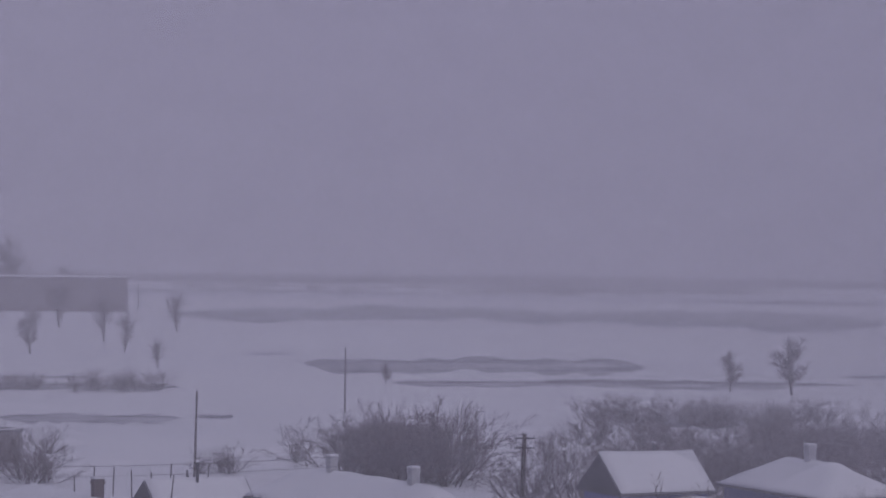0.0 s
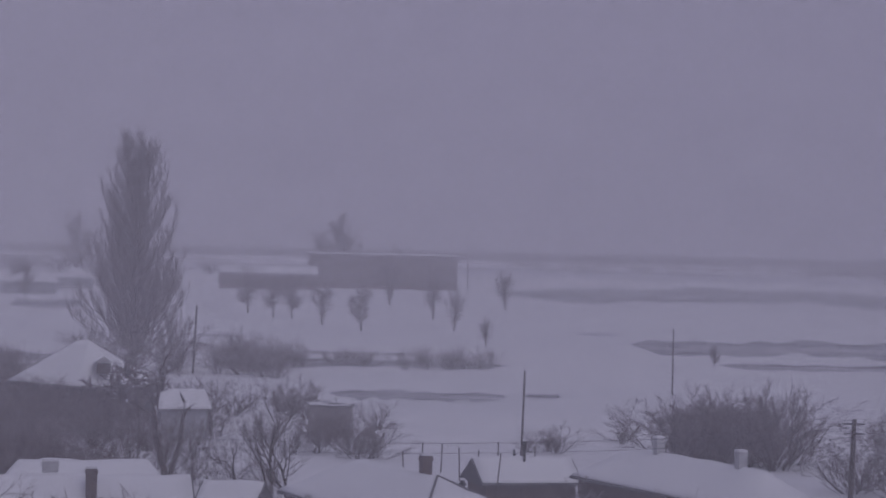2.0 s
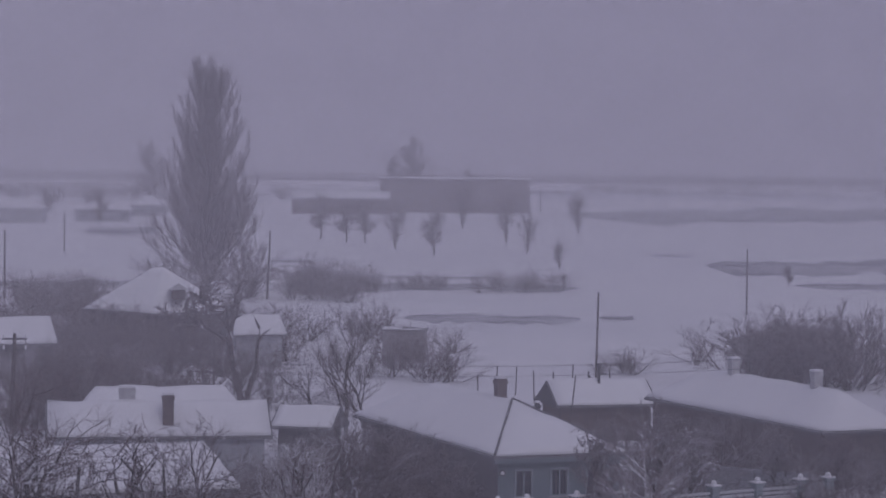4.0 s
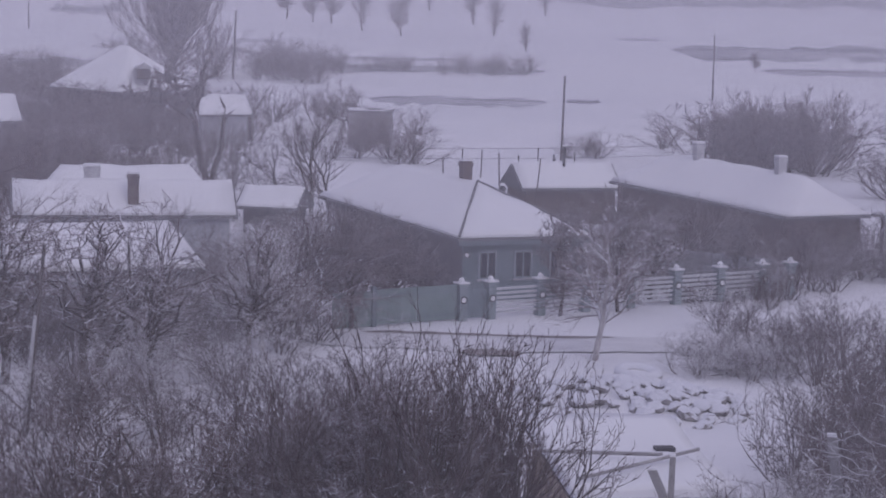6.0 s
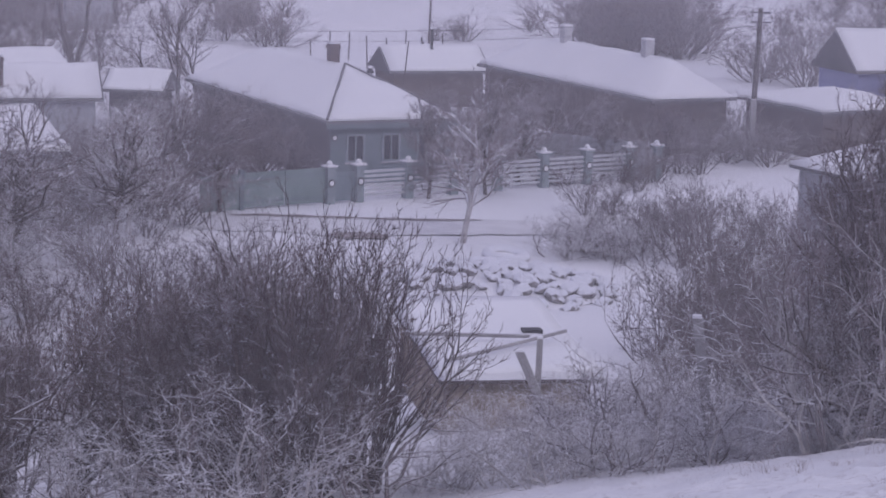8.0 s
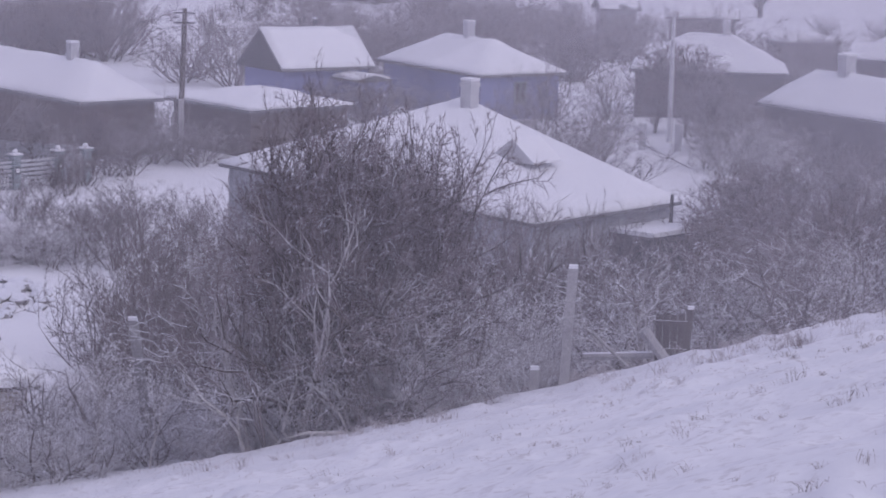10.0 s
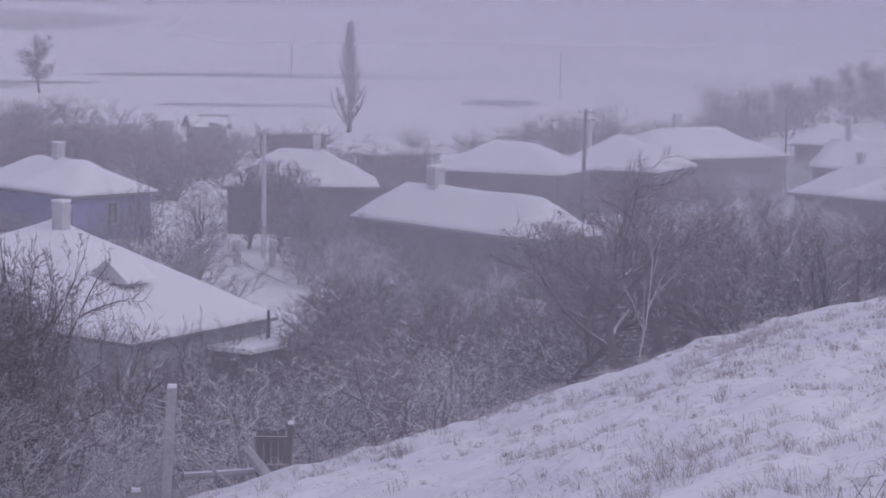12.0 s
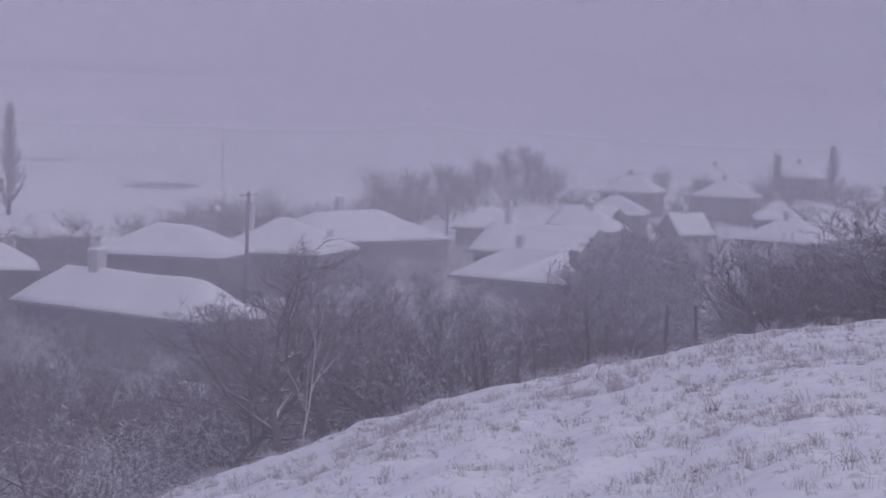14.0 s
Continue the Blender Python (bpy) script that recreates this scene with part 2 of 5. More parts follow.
def fog_backdrop():
    m = bpy.data.materials.new("fog")
    m.use_nodes = True
    n, l = m.node_tree.nodes, m.node_tree.links
    n.remove(n["Principled BSDF"])
    # The backdrop's own glow stands in for foggy sky, brightened towards the east.
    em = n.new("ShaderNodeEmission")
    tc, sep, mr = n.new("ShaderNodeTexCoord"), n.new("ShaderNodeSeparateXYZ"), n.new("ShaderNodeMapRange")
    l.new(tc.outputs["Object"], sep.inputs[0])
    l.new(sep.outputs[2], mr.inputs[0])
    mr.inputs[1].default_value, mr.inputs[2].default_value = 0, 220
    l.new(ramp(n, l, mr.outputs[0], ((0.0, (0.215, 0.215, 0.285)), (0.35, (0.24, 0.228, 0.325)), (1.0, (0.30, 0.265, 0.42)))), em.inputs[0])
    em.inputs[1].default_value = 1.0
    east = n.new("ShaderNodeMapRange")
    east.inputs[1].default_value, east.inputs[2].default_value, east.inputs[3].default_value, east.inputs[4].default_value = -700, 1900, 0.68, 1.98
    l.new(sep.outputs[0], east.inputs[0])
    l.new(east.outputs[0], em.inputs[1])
    l.new(em.outputs[0], n["Material Output"].inputs[0])
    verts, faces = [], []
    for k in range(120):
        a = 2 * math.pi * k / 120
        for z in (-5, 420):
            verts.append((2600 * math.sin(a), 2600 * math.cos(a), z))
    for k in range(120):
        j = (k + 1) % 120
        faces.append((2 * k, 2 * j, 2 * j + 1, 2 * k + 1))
    tagged(raw("backdrop", verts, faces, m), "glowing backdrop coloured as pale lilac-grey fog over the horizon", "sky", kind="structure")


fog_backdrop()


# ---- houses ----
def hip_roof(bm, x0, y0, x1, y1, z, rise, hip0, hip1, thick):
    """Roof over a rectangle, ridge along x; hip0, hip1: how far the ridge ends stand in."""
    ym = (y0 + y1) / 2
    for dz, flip in ((0, False), (-thick, True)):
        a, b, c, d = (bm.verts.new(v) for v in ((x0, y0, z + dz), (x1, y0, z + dz), (x1, y1, z + dz), (x0, y1, z + dz)))
        e, f = bm.verts.new((x0 + hip0, ym, z + rise + dz)), bm.verts.new((x1 - hip1, ym, z + rise + dz))
        fs = [(a, b, f, e), (b, c, f), (c, d, e, f), (d, a, e)]
        for q in fs:
            bm.faces.new(q[::-1] if flip else q)
        if flip:
            for p, q, r, s in zip(top, (*top[1:], top[0]), ((b, a), (c, b), (d, c), (a, d)), range(4)):
                bm.faces.new((q, p, r[1], r[0]))
        else:
            top = [a, b, c, d]
    return bm


def rough_snow(bm, amount, cuts, seed):
    bmesh.ops.subdivide_edges(bm, edges=bm.edges[:], cuts=cuts, use_grid_fill=True)
    for v in bm.verts:
        v.co.z += amount * noise.noise(v.co * 0.6 + Vector((seed, 0, 0))) + 0.4 * amount * noise.noise(v.co * 2.1 + Vector((seed, 3, 0)))
    return bm


def chimney(parent, x, y, z0, z1, w, material, cap=True, label="brick chimney"):
    bm = boxed(x - w / 2, y - w / 2, z0, x + w / 2, y + w / 2, z1)
    box(bm, x - w / 2 - 0.05, y - w / 2 - 0.05, z1 - 0.25, x + w / 2 + 0.05, y + w / 2 + 0.05, z1 - 0.12)
    c = part("chimney", bm, material, parent, label)
    if cap:
        part("snow_cap", boxed(x - w / 2 - 0.02, y - w / 2 - 0.02, z1, x + w / 2 + 0.02, y + w / 2 + 0.02, z1 + 0.1), ROOF_SNOW, c)
    return c


def window(parent, x, y, z, w, h, side):
    """A window in a wall: side is the outward normal (+-1 along x or y)."""
    sx, sy = side
    t = 0.06
    fr = bmesh.new()

    def slab(bm, u0, v0, u1, v1, d0, d1):
        if sx:
            box(bm, *(min(x + sx * d0, x + sx * d1), y + u0, z + v0, max(x + sx * d0, x + sx * d1), y + u1, z + v1))
        else:
            box(bm, x + u0, min(y + sy * d0, y + sy * d1), z + v0, x + u1, max(y + sy * d0, y + sy * d1), z + v1)
        return bm

    for u0, v0, u1, v1 in ((-w / 2, 0, -w / 2 + 0.1, h), (w / 2 - 0.1, 0, w / 2, h), (-w / 2 + 0.1, h - 0.1, w / 2 - 0.1, h),
                           (-w / 2 + 0.1, 0, w / 2 - 0.1, 0.1), (-0.03, 0.1, 0.03, h - 0.1)):
        slab(fr, u0, v0, u1, v1, 0.0, t)
    f = part("window_frame", fr, FRAMEPAINT, parent, "faded painted window frame")
    part("pane", slab(bmesh.new(), -w / 2 + 0.1, 0.1, -0.03, h - 0.1, 0.0, 0.02), GLASS, f)
    part("pane", slab(bmesh.new(), 0.03, 0.1, w / 2 - 0.1, h - 0.1, 0.0, 0.02), GLASS, f)
    part("sill", slab(bmesh.new(), -w / 2 - 0.08, -0.06, w / 2 + 0.08, 0.0, 0.0, 0.14), CONCRETE, f)


YARDS = []


def house(label, corner, along, length, width, eave, rise, wall, front=None, hips=(1, 1), over=0.4, windows=2, chim=(), name="house", snow=0.14, base=None, ridge=False):
    """corner: the near eave corner; along: heading of the long side that starts there; the short side runs to its right."""
    dx, dy = Vector(along).normalized()
    cx, cy = corner
    gz = min(ground_z(cx, cy), ground_z(cx + dx * length, cy + dy * length)) if base is None else base
    # local x runs along the long side, the house lies on its right
    m = Matrix.Translation((cx, cy, gz)) @ Matrix.Rotation(math.atan2(dy, dx), 4, "Z")
    ob = thing(name, m, label, "house" if name == "house" else name.replace("_", " "))
    if name == "house" and cy > 100 and windows == 0:
        YARDS.append((corner, along, length, width, 9 + int(length) % 4))
    L, W = length, width
    ws = front or wall
    t = 0.3
    zt = eave - 0.08
    part("wall", boxed(over, -over - t, -0.4, L - over, -over, zt), wall, ob)
    part("wall", boxed(over, -W + over, -0.4, L - over, -W + over + t, zt), wall, ob)
    part("wall", boxed(over, -W + over + t + 0.002, -0.4, over + t, -over - t - 0.002, zt), ws, ob)
    part("wall", boxed(L - over - t, -W + over + t + 0.002, -0.4, L - over, -over - t - 0.002, zt), wall, ob)
    h0, h1 = (min(W / 2, L / 2 - 0.3) * h for h in hips)
    part("roof", hip_roof(bmesh.new(), 0, -W, L, 0, eave, rise, h0, h1, 0.12), SLATE, ob)
    bm = hip_roof(bmesh.new(), 0.1, -W + 0.1, L - 0.1, -0.1, eave + snow, rise - 0.04, max(h0 - 0.1, 0), max(h1 - 0.1, 0), snow - 0.005)
    part("snow_cover", rough_snow(bm, 0.1, 7, cx), ROOF_SNOW, ob, "thick snow on the roof", True)
    if ridge:
        apex = Vector((h0, -W / 2, eave + rise + 0.13))
        for q in ((0.1, -0.1), (0.1, -W + 0.1)):
            part("hip_cap", rod(bmesh.new(), (*q, eave + 0.12), apex, 0.07, 0.07, 6), SLATE, ob, "dark ridge tiles along the hip")
    for k, hp in enumerate(hips):
        if hp < 0.3:
            x = over + 0.05 if k == 0 else L - over - 0.05
            bm = bmesh.new()
            tri = [[bm.verts.new((x + s, y, z)) for y, z in ((-over - 0.1, eave - 0.1), (-W + over + 0.1, eave - 0.1), (-W / 2, eave + rise - 0.3))] for s in (-0.05, 0.05)]
            bm.faces.new(tri[0]), bm.faces.new(tri[1][::-1])
            for i in range(3):
                bm.faces.new((tri[0][i], tri[0][(i + 1) % 3], tri[1][(i + 1) % 3], tri[1][i]))
            part("gable", bm, ws, ob)
    if windows:
        for k in range(windows):
            window(ob, over, -W + over + (k + 0.7) * (W - 2 * over) / (windows + 0.4), 1.0, 0.95, 1.35, (-1, 0))
    if ridge:
        for y in (-over - 0.18, -W + over + 0.18):
            p = part("pilaster", boxed(over - 0.07, y - 0.2, -0.3, over - 0.003, y + 0.2, zt - 0.02), TEAL, ob)
            part("roundel_ring", rod(bmesh.new(), (over - 0.071, y, 2.2), (over - 0.1, y, 2.2), 0.17, 0.17, 12), IRON, p)
            part("roundel", rod(bmesh.new(), (over - 0.101, y, 2.2), (over - 0.12, y, 2.2), 0.1, 0.1, 12), WHITEPAINT, p)
        part("fascia", boxed(0.0, -W + 0.05, eave - 0.34, 0.06, -0.05, eave - 0.125), TEAL, ob, "teal fascia board")
    for x, y, ztop, w, mat in chim:
        chimney(ob, x, -y, eave + 0.4, ztop, w, mat)
    return ob


house("teal-fronted cottage with a snow-covered hipped roof", (2.0, 118.5), (-0.365, 0.93), 20, 7.0, 3.0, 1.95, DARKWALL, TEAL, hips=(1.77, 1.0), windows=3, ridge=True, chim=((8.2, 3.7, 5.9, 0.5, BRICK), (5.6, 4.6, 4.9, 0.18, IRON)))
house("long brown cottage under a snowy hipped roof", (19.1, 131.2), (-0.39, 0.92), 20, 5.2, 3.0, 1.8, BROWNWALL, BROWNWALL, windows=0, chim=((5.0, 2.6, 5.7, 0.5, WHITEBRICK), (14, 2.6, 5.7, 0.5, WHITEBRICK)))
house("low brown outbuilding with a shallow snowy roof", (27.9, 130.7), (-0.4, 0.92), 8.0, 7.2, 2.6, 0.8, BROWNWALL, windows=0)
house("blue-painted house with a hipped snowy roof", (45.7, 147.6), (-0.29, 0.96), 12, 6.6, 2.8, 1.8, BLUE, windows=1, chim=((6.2, 3.3, 5.6, 0.55, WHITEBRICK),))
house("blue house with a gabled roof under snow", (40.8, 153.3), (-0.95, -0.31), 6.9, 5.5, 2.8, 2.3, BLUE, hips=(0, 0), windows=0, chim=((2.5, 3.4, 5.6, 0.14, IRON),))
house("low blue outbuilding beside the gabled house", (38.7, 150.0), (-0.35, 0.94), 12, 2.6, 2.3, 0.3, BLUE, hips=(0, 0), windows=0, over=0.15, name="outbuilding")
house("dark cottage with a long snow-covered roof", (60.1, 114.3), (-0.27, 0.96), 15.6, 4.6, 3.0, 1.95, DARKWALL, windows=0, chim=((10.8, 2.3, 6.0, 0.7, WHITEBRICK),))
house("cottage among bare trees with a snowy roof", (65.4, 146.0), (-0.93, 0.37), 10, 7.2, 3.0, 2.1, DARKWALL, windows=0, chim=((4.0, 3.6, 5.9, 0.5, WHITEBRICK),))
house("low shed with snow on its roof", (88.2, 186.4), (-1.0, -0.08), 5.6, 4, 1.7, 0.6, BROWNWALL, windows=0, name="shed")
house("village house with a broad snowy roof", (80.5, 150.5), (-0.66, 0.75), 10, 7.5, 3.0, 1.9, DARKWALL, windows=0)
house("village house with a snow-covered hipped roof", (88.4, 151.1), (-0.62, 0.79), 8.6, 8, 3.0, 2.2, DARKWALL, windows=0, chim=((7, 4, 6.2, 0.5, WHITEBRICK),))
house("long village house with a snowy hipped roof", (106.3, 162.0), (-1.0, -0.07), 13.4, 8, 3.0, 2.0, DARKWALL, windows=0, chim=((7, 5, 6.0, 0.5, WHITEBRICK),))
house("small snowy house behind bare shrubs", (91.8, 126.6), (-0.33, 0.94), 9.5, 6, 3.0, 1.9, DARKWALL, windows=0, chim=((1.5, 2.5, 5.0, 0.4, BRICK), (6, 3, 5.6, 0.4, WHITEBRICK)))
house("house with a gabled roof under snow", (105.5, 144.7), (-0.45, 0.89), 9, 7, 3.0, 1.8, DARKWALL, hips=(0, 0), windows=0, chim=((7.5, 3.5, 6.4, 0.4, WHITEBRICK),))
for label, corner, along, L in (
        ("far village house with a snowy roof", (120.9, 173.7), (-0.77, 0.63), 8), ("far cottage with a gabled snowy roof", (128.2, 172.5), (-0.34, 0.94), 8),
        ("hazy far house under snow", (168.4, 217.1), (-0.6, 0.8), 9), ("hazy far cottage under snow", (173.3, 207.0), (-0.6, 0.8), 9),
        ("small hazy cottage with a white roof", (154.0, 176.4), (-0.83, 0.56), 6), ("village cottage with snow on a hipped roof", (135.2, 153.9), (-0.35, 0.94), 9.5),
        ("far house with a white roof among trees", (126.4, 168.6), (-0.57, 0.82), 7), ("little gabled shed in snow", (133.2, 163.4), (-0.97, 0.26), 4.5), ("white-roofed cottage behind bare trees", (143.0, 186.0), (-0.7, 0.71), 8), ("hazy cottage by the far trees", (196.0, 236.0), (-0.8, 0.6), 8),
        ("little far shed under snow", (143.2, 154.6), (-0.75, 0.66), 4),
        ("faint far house on the skyline", (212.3, 240.8), (-0.58, 0.81), 8)):
    house(label, corner, along, L * 0.75, 5.4, 2.6, 1.7, DARKWALL, hips=(0, 0) if "gable" in label else (1, 1), windows=0, chim=((L * 0.4, 2.7, 4.9, 0.45, WHITEBRICK),))
house("cottage below the tall poplar with a snowy hipped roof", (-25.6, 221.7), (-0.72, 0.69), 10.5, 9.0, 3.0, 3.7, DARKWALL, windows=0)
poplar_house = [o for o in scene.objects if o.name.startswith("house") and o.get("label", "").startswith("cottage below the tall poplar")][0]
dx0, dy0 = 224.5 * math.sin(radians(-6.12)), 224.5 * math.cos(radians(-6.12))
inv = poplar_house.matrix_basis.inverted()
bm = boxed(-0.6, 0.0, 4.2, 0.6, 2.6, 5.2)
bm.transform(inv @ Matrix.Translation((dx0, dy0, 0)) @ Matrix.Rotation(radians(6), 4, "Z"))
dorm = part("dormer", bm, WOOD, poplar_house, "dark boarded roof dormer")
bm = hip_roof(bmesh.new(), -0.15, -0.8, 3.0, 0.8, 0, 0.5, 0, 0, 0.1)
bm.transform(inv @ Matrix.Translation((dx0, dy0, 5.2)) @ Matrix.Rotation(radians(6), 4, "Z") @ Matrix.Rotation(math.pi / 2, 4, "Z"))
part("dormer_roof", bm, ROOF_SNOW, dorm)
house("low cottage with a snowy roof at the village edge", (-29.6, 192.2), (-0.95, -0.32), 9, 7, 2.6, 1.8, DARKWALL, windows=0, hips=(0, 0))
house("low cottage with a white snowy roof and dark chimney", (-9.1, 130.4), (-0.985, -0.17), 11.5, 5.2, 2.6, 1.5, PALEWALL, windows=0, hips=(0, 0), snow=0.2, chim=((5.3, 1.0, 4.7, 0.55, BRICK), (7.3, 3.0, 4.9, 0.8, WHITEBRICK)))
house("low snowy outhouse behind the white-roofed cottage", (-10.9, 139.2), (-0.97, -0.15), 9.5, 5.5, 2.6, 1.5, DARKWALL, windows=0, hips=(0.5, 0.4))
house("pale front wing with a broad low snowy roof", (-9.1, 111.6), (-0.94, -0.35), 12.5, 12.6, 2.3, 1.25, PALEWALL, windows=0, hips=(0, 0), snow=0.2)
house("pale outhouse beside the poplar cottage", (-13.1, 204.3), (-0.88, -0.35), 4.6, 4, 2.6, 1.5, PALEWALL, windows=0, hips=(0, 0.3), name="shed")
house("dark tin lean-to with thin snow", (-6.4, 137.8), (-0.97, 0.23), 3.6, 3.4, 2.2, 1.0, DARKWALL, windows=0, hips=(0, 0), name="shed", snow=0.12)
house("long shed with a dark gable and snowy roof", (12.5, 153.5), (-0.97, -0.23), 6.4, 5, 2.2, 1.3, BROWNWALL, windows=0, hips=(0, 0), name="shed", chim=((3.2, 2.0, 4.6, 0.14, IRON),))
house("flat-roofed concrete shed beyond the gardens", (-2.1, 210.6), (-1, 0.05), 3.8, 3.0, 2.6, 0.15, CONCRETE, windows=0, hips=(0, 0), name="shed", snow=0.06, over=0.15)
house("ruined pale shed with a dark gable", (81.2, 214.0), (-0.99, 0.17), 3.8, 4.5, 2.3, 1.0, PALEWALL, windows=1, hips=(0, 0), name="shed", snow=0.05)
house("long dark barn behind the ruined shed", (87.5, 206.5), (-0.93, 0.37), 6.5, 4.0, 2.0, 0.7, BROWNWALL, windows=0, hips=(0, 0), name="shed")


rndfam = (("mid_frost", 2), ("mid_grey", 3))


def hill_cottage():
    """Cottage at the foot of the hill: a broad hipped roof over an uneven plan."""
    ob = thing("house", pose(29.9, 89.0, 0.0, 0, 0, math.degrees(math.atan2(0.55, 0.84))), "pale cottage with broad snowy roof slopes and vent", "house")
    # local x along the near eave, local y back from it
    plan = [Vector((0, 0)), Vector((9.4, 0)), Vector((17, 10)), Vector((3.2, 20))]
    top, e, r = Vector((9.4, 11.6)), 2.9, 6.0
    mid = Vector((8.0, 10.0))

    def shell(bm, rim, z, apex, n):
        """A fan of roof planes from the rim to the apex, each cut into n strips."""
        for k in range(4):
            p, q = rim[k], rim[(k + 1) % 4]
            rows = []
            for i in range(n + 1):
                u = i / n
                rows.append([bm.verts.new((*(p.lerp(q, j / n).lerp(top, u)), z + (apex - z) * u)) for j in range(n + 1)] if i < n else [bm.verts.new((*top, apex))])
            for i in range(n - 1):
                for j in range(n):
                    bm.faces.new((rows[i][j], rows[i][j + 1], rows[i + 1][j + 1], rows[i + 1][j]))
            for j in range(n):
                bm.faces.new((rows[n - 1][j], rows[n - 1][j + 1], rows[n][0]))
        bmesh.ops.remove_doubles(bm, verts=bm.verts[:], dist=0.001)
        return bm

    bm = shell(bmesh.new(), plan, e, r, 1)
    bmesh.ops.solidify(bm, geom=bm.faces[:], thickness=0.12)
    part("roof", bm, SLATE, ob)
    rim = [p.lerp(mid, 0.008) for p in plan]
    bm = shell(bmesh.new(), rim, e + 0.13, r + 0.13, 14)
    edge = [x for x in bm.edges if x.is_boundary]
    low = bmesh.ops.extrude_edge_only(bm, edges=edge)["geom"]
    for v in (x for x in low if isinstance(x, bmesh.types.BMVert)):
        v.co.z -= 0.125
    for v in bm.verts:
        v.co.z += 0.06 * noise.noise(v.co * 0.7) + 0.02 * noise.noise(v.co * 2.3)
    part("snow_cover", bm, ROOF_SNOW, ob, "thick snow on the roof", True)
    inner = [p.lerp(mid, 0.045) for p in plan]
    for k in range(4):
        p, q = inner[k], inner[(k + 1) % 4]
        d = (q - p).normalized()
        n = Vector((-d.y, d.x))
        bm = bmesh.new()
        a = [bm.verts.new((*c, z)) for z in (-0.4, e - 0.04) for c in (p + d * 0.31, q, q + n * 0.3, p + d * 0.31 + n * 0.3)]
        for f in ((0, 3, 2, 1), (4, 5, 6, 7), (0, 1, 5, 4), (1, 2, 6, 5), (2, 3, 7, 6), (3, 0, 4, 7)):
            bm.faces.new([a[i] for i in f])
        part("wall", bm, PALEWALL, ob)
    chimney(ob, 8.7, 10.6, r - 0.6, r + 0.95, 0.55, WHITEBRICK, label="whitewashed chimney")
    y = 4.3
    z = e + (r - e) * y / 11.6 + 0.32
    v = part("roof_vent", boxed(5.0, y + 0.5, z - 0.4, 6.35, y + 1.3, z + 0.62), WOOD, ob, "wooden roof vent with a little gable")
    bm = hip_roof(bmesh.new(), 4.75, -0.35, 6.55, 1.9, 0, 0.85, 0, 0, 0.08)
    bm.transform(Matrix.Translation((0, y, z + 0.08)))
    part("vent_roof", bm, ROOF_SNOW, v)
    part("porch", boxed(5.2, -1.6, 0, 8.6, 0.3, 2.1), DARKWALL, ob, "dark green-grey porch under the eave")
    part("porch_roof", boxed(5.0, -1.8, 2.1, 8.8, 0.28, 2.28), ROOF_SNOW, ob, "porch roof under snow")


hill_cottage()


# ---- trees ----
def grow(seed, height, trunk_r, levels, kids, spread, lean=0.0, start=0.25, up=0.25, curl=0.25, column=False, stems=1, shrink=0.62, fine=2, splay=(0.1, 0.95)):
    """Bare tree as tubes: returns (trunk tubes, twig tubes)."""
    rnd = random.Random(seed)
    tubes = ([], [])

    def branch(p, d, length, r, level):
        n = (5, 4, 3, fine, fine)[level] + (7 if column and level == 0 else 0)
        pts = [p]
        for k in range(n):
            d = (d + Vector((rnd.gauss(0, curl), rnd.gauss(0, curl), rnd.gauss(0, curl) * 0.6 + up * (0.4 if level else 0.2))) * 0.55).normalized()
            p = p + d * length / n
            pts.append(p)
        radii = [r * (1 - 0.7 * k / n) for k in range(n + 1)]
        tubes[0 if level < 2 else 1].append((pts, radii, 6 if level == 0 else (4 if level == 1 else 3)))
        if level >= levels:
            return
        for k in range(kids[level]):
            u = start + (1 - start) * (k + rnd.random()) / kids[level] if level == 0 else 0.15 + 0.85 * (k + rnd.random()) / kids[level]
            i = min(int(u * n), n - 1)
            q = pts[i].lerp(pts[i + 1], u * n - i)
            axis = (pts[i + 1] - pts[i]).normalized()
            az = rnd.uniform(0, 2 * math.pi)
            side = axis.orthogonal().normalized()
            side.rotate(Matrix.Rotation(az, 3, axis))
            s = spread[level] * rnd.uniform(0.75, 1.25)
            dd = (axis * math.cos(s) + side * math.sin(s)).normalized()
            ln = length * shrink * rnd.uniform(0.7, 1.15) * ((1.15 - u * 0.75) if column and level == 0 else (1.1 - 0.5 * u))
            branch(q, dd, ln, max(radii[i] * 0.6, 0.006), level + 1)

    for s in range(stems):
        a = rnd.uniform(0, 6.28)
        k = 0 if stems == 1 else rnd.uniform(*splay) * (s > 0)
        if column:
            k = k * k
        d = Vector((math.cos(a) * k + lean, math.sin(a) * k, 1)).normalized()
        branch(Vector((0.25 * k * math.cos(a), 0.25 * k * math.sin(a), -0.3)), d, height * (min(0.98, 0.74 * math.sqrt(0.07 / max(k, 0.01))) if column else 0.72) * rnd.uniform(0.85, 1.08), trunk_r * rnd.uniform(0.7, 1), 0)
    return tubes


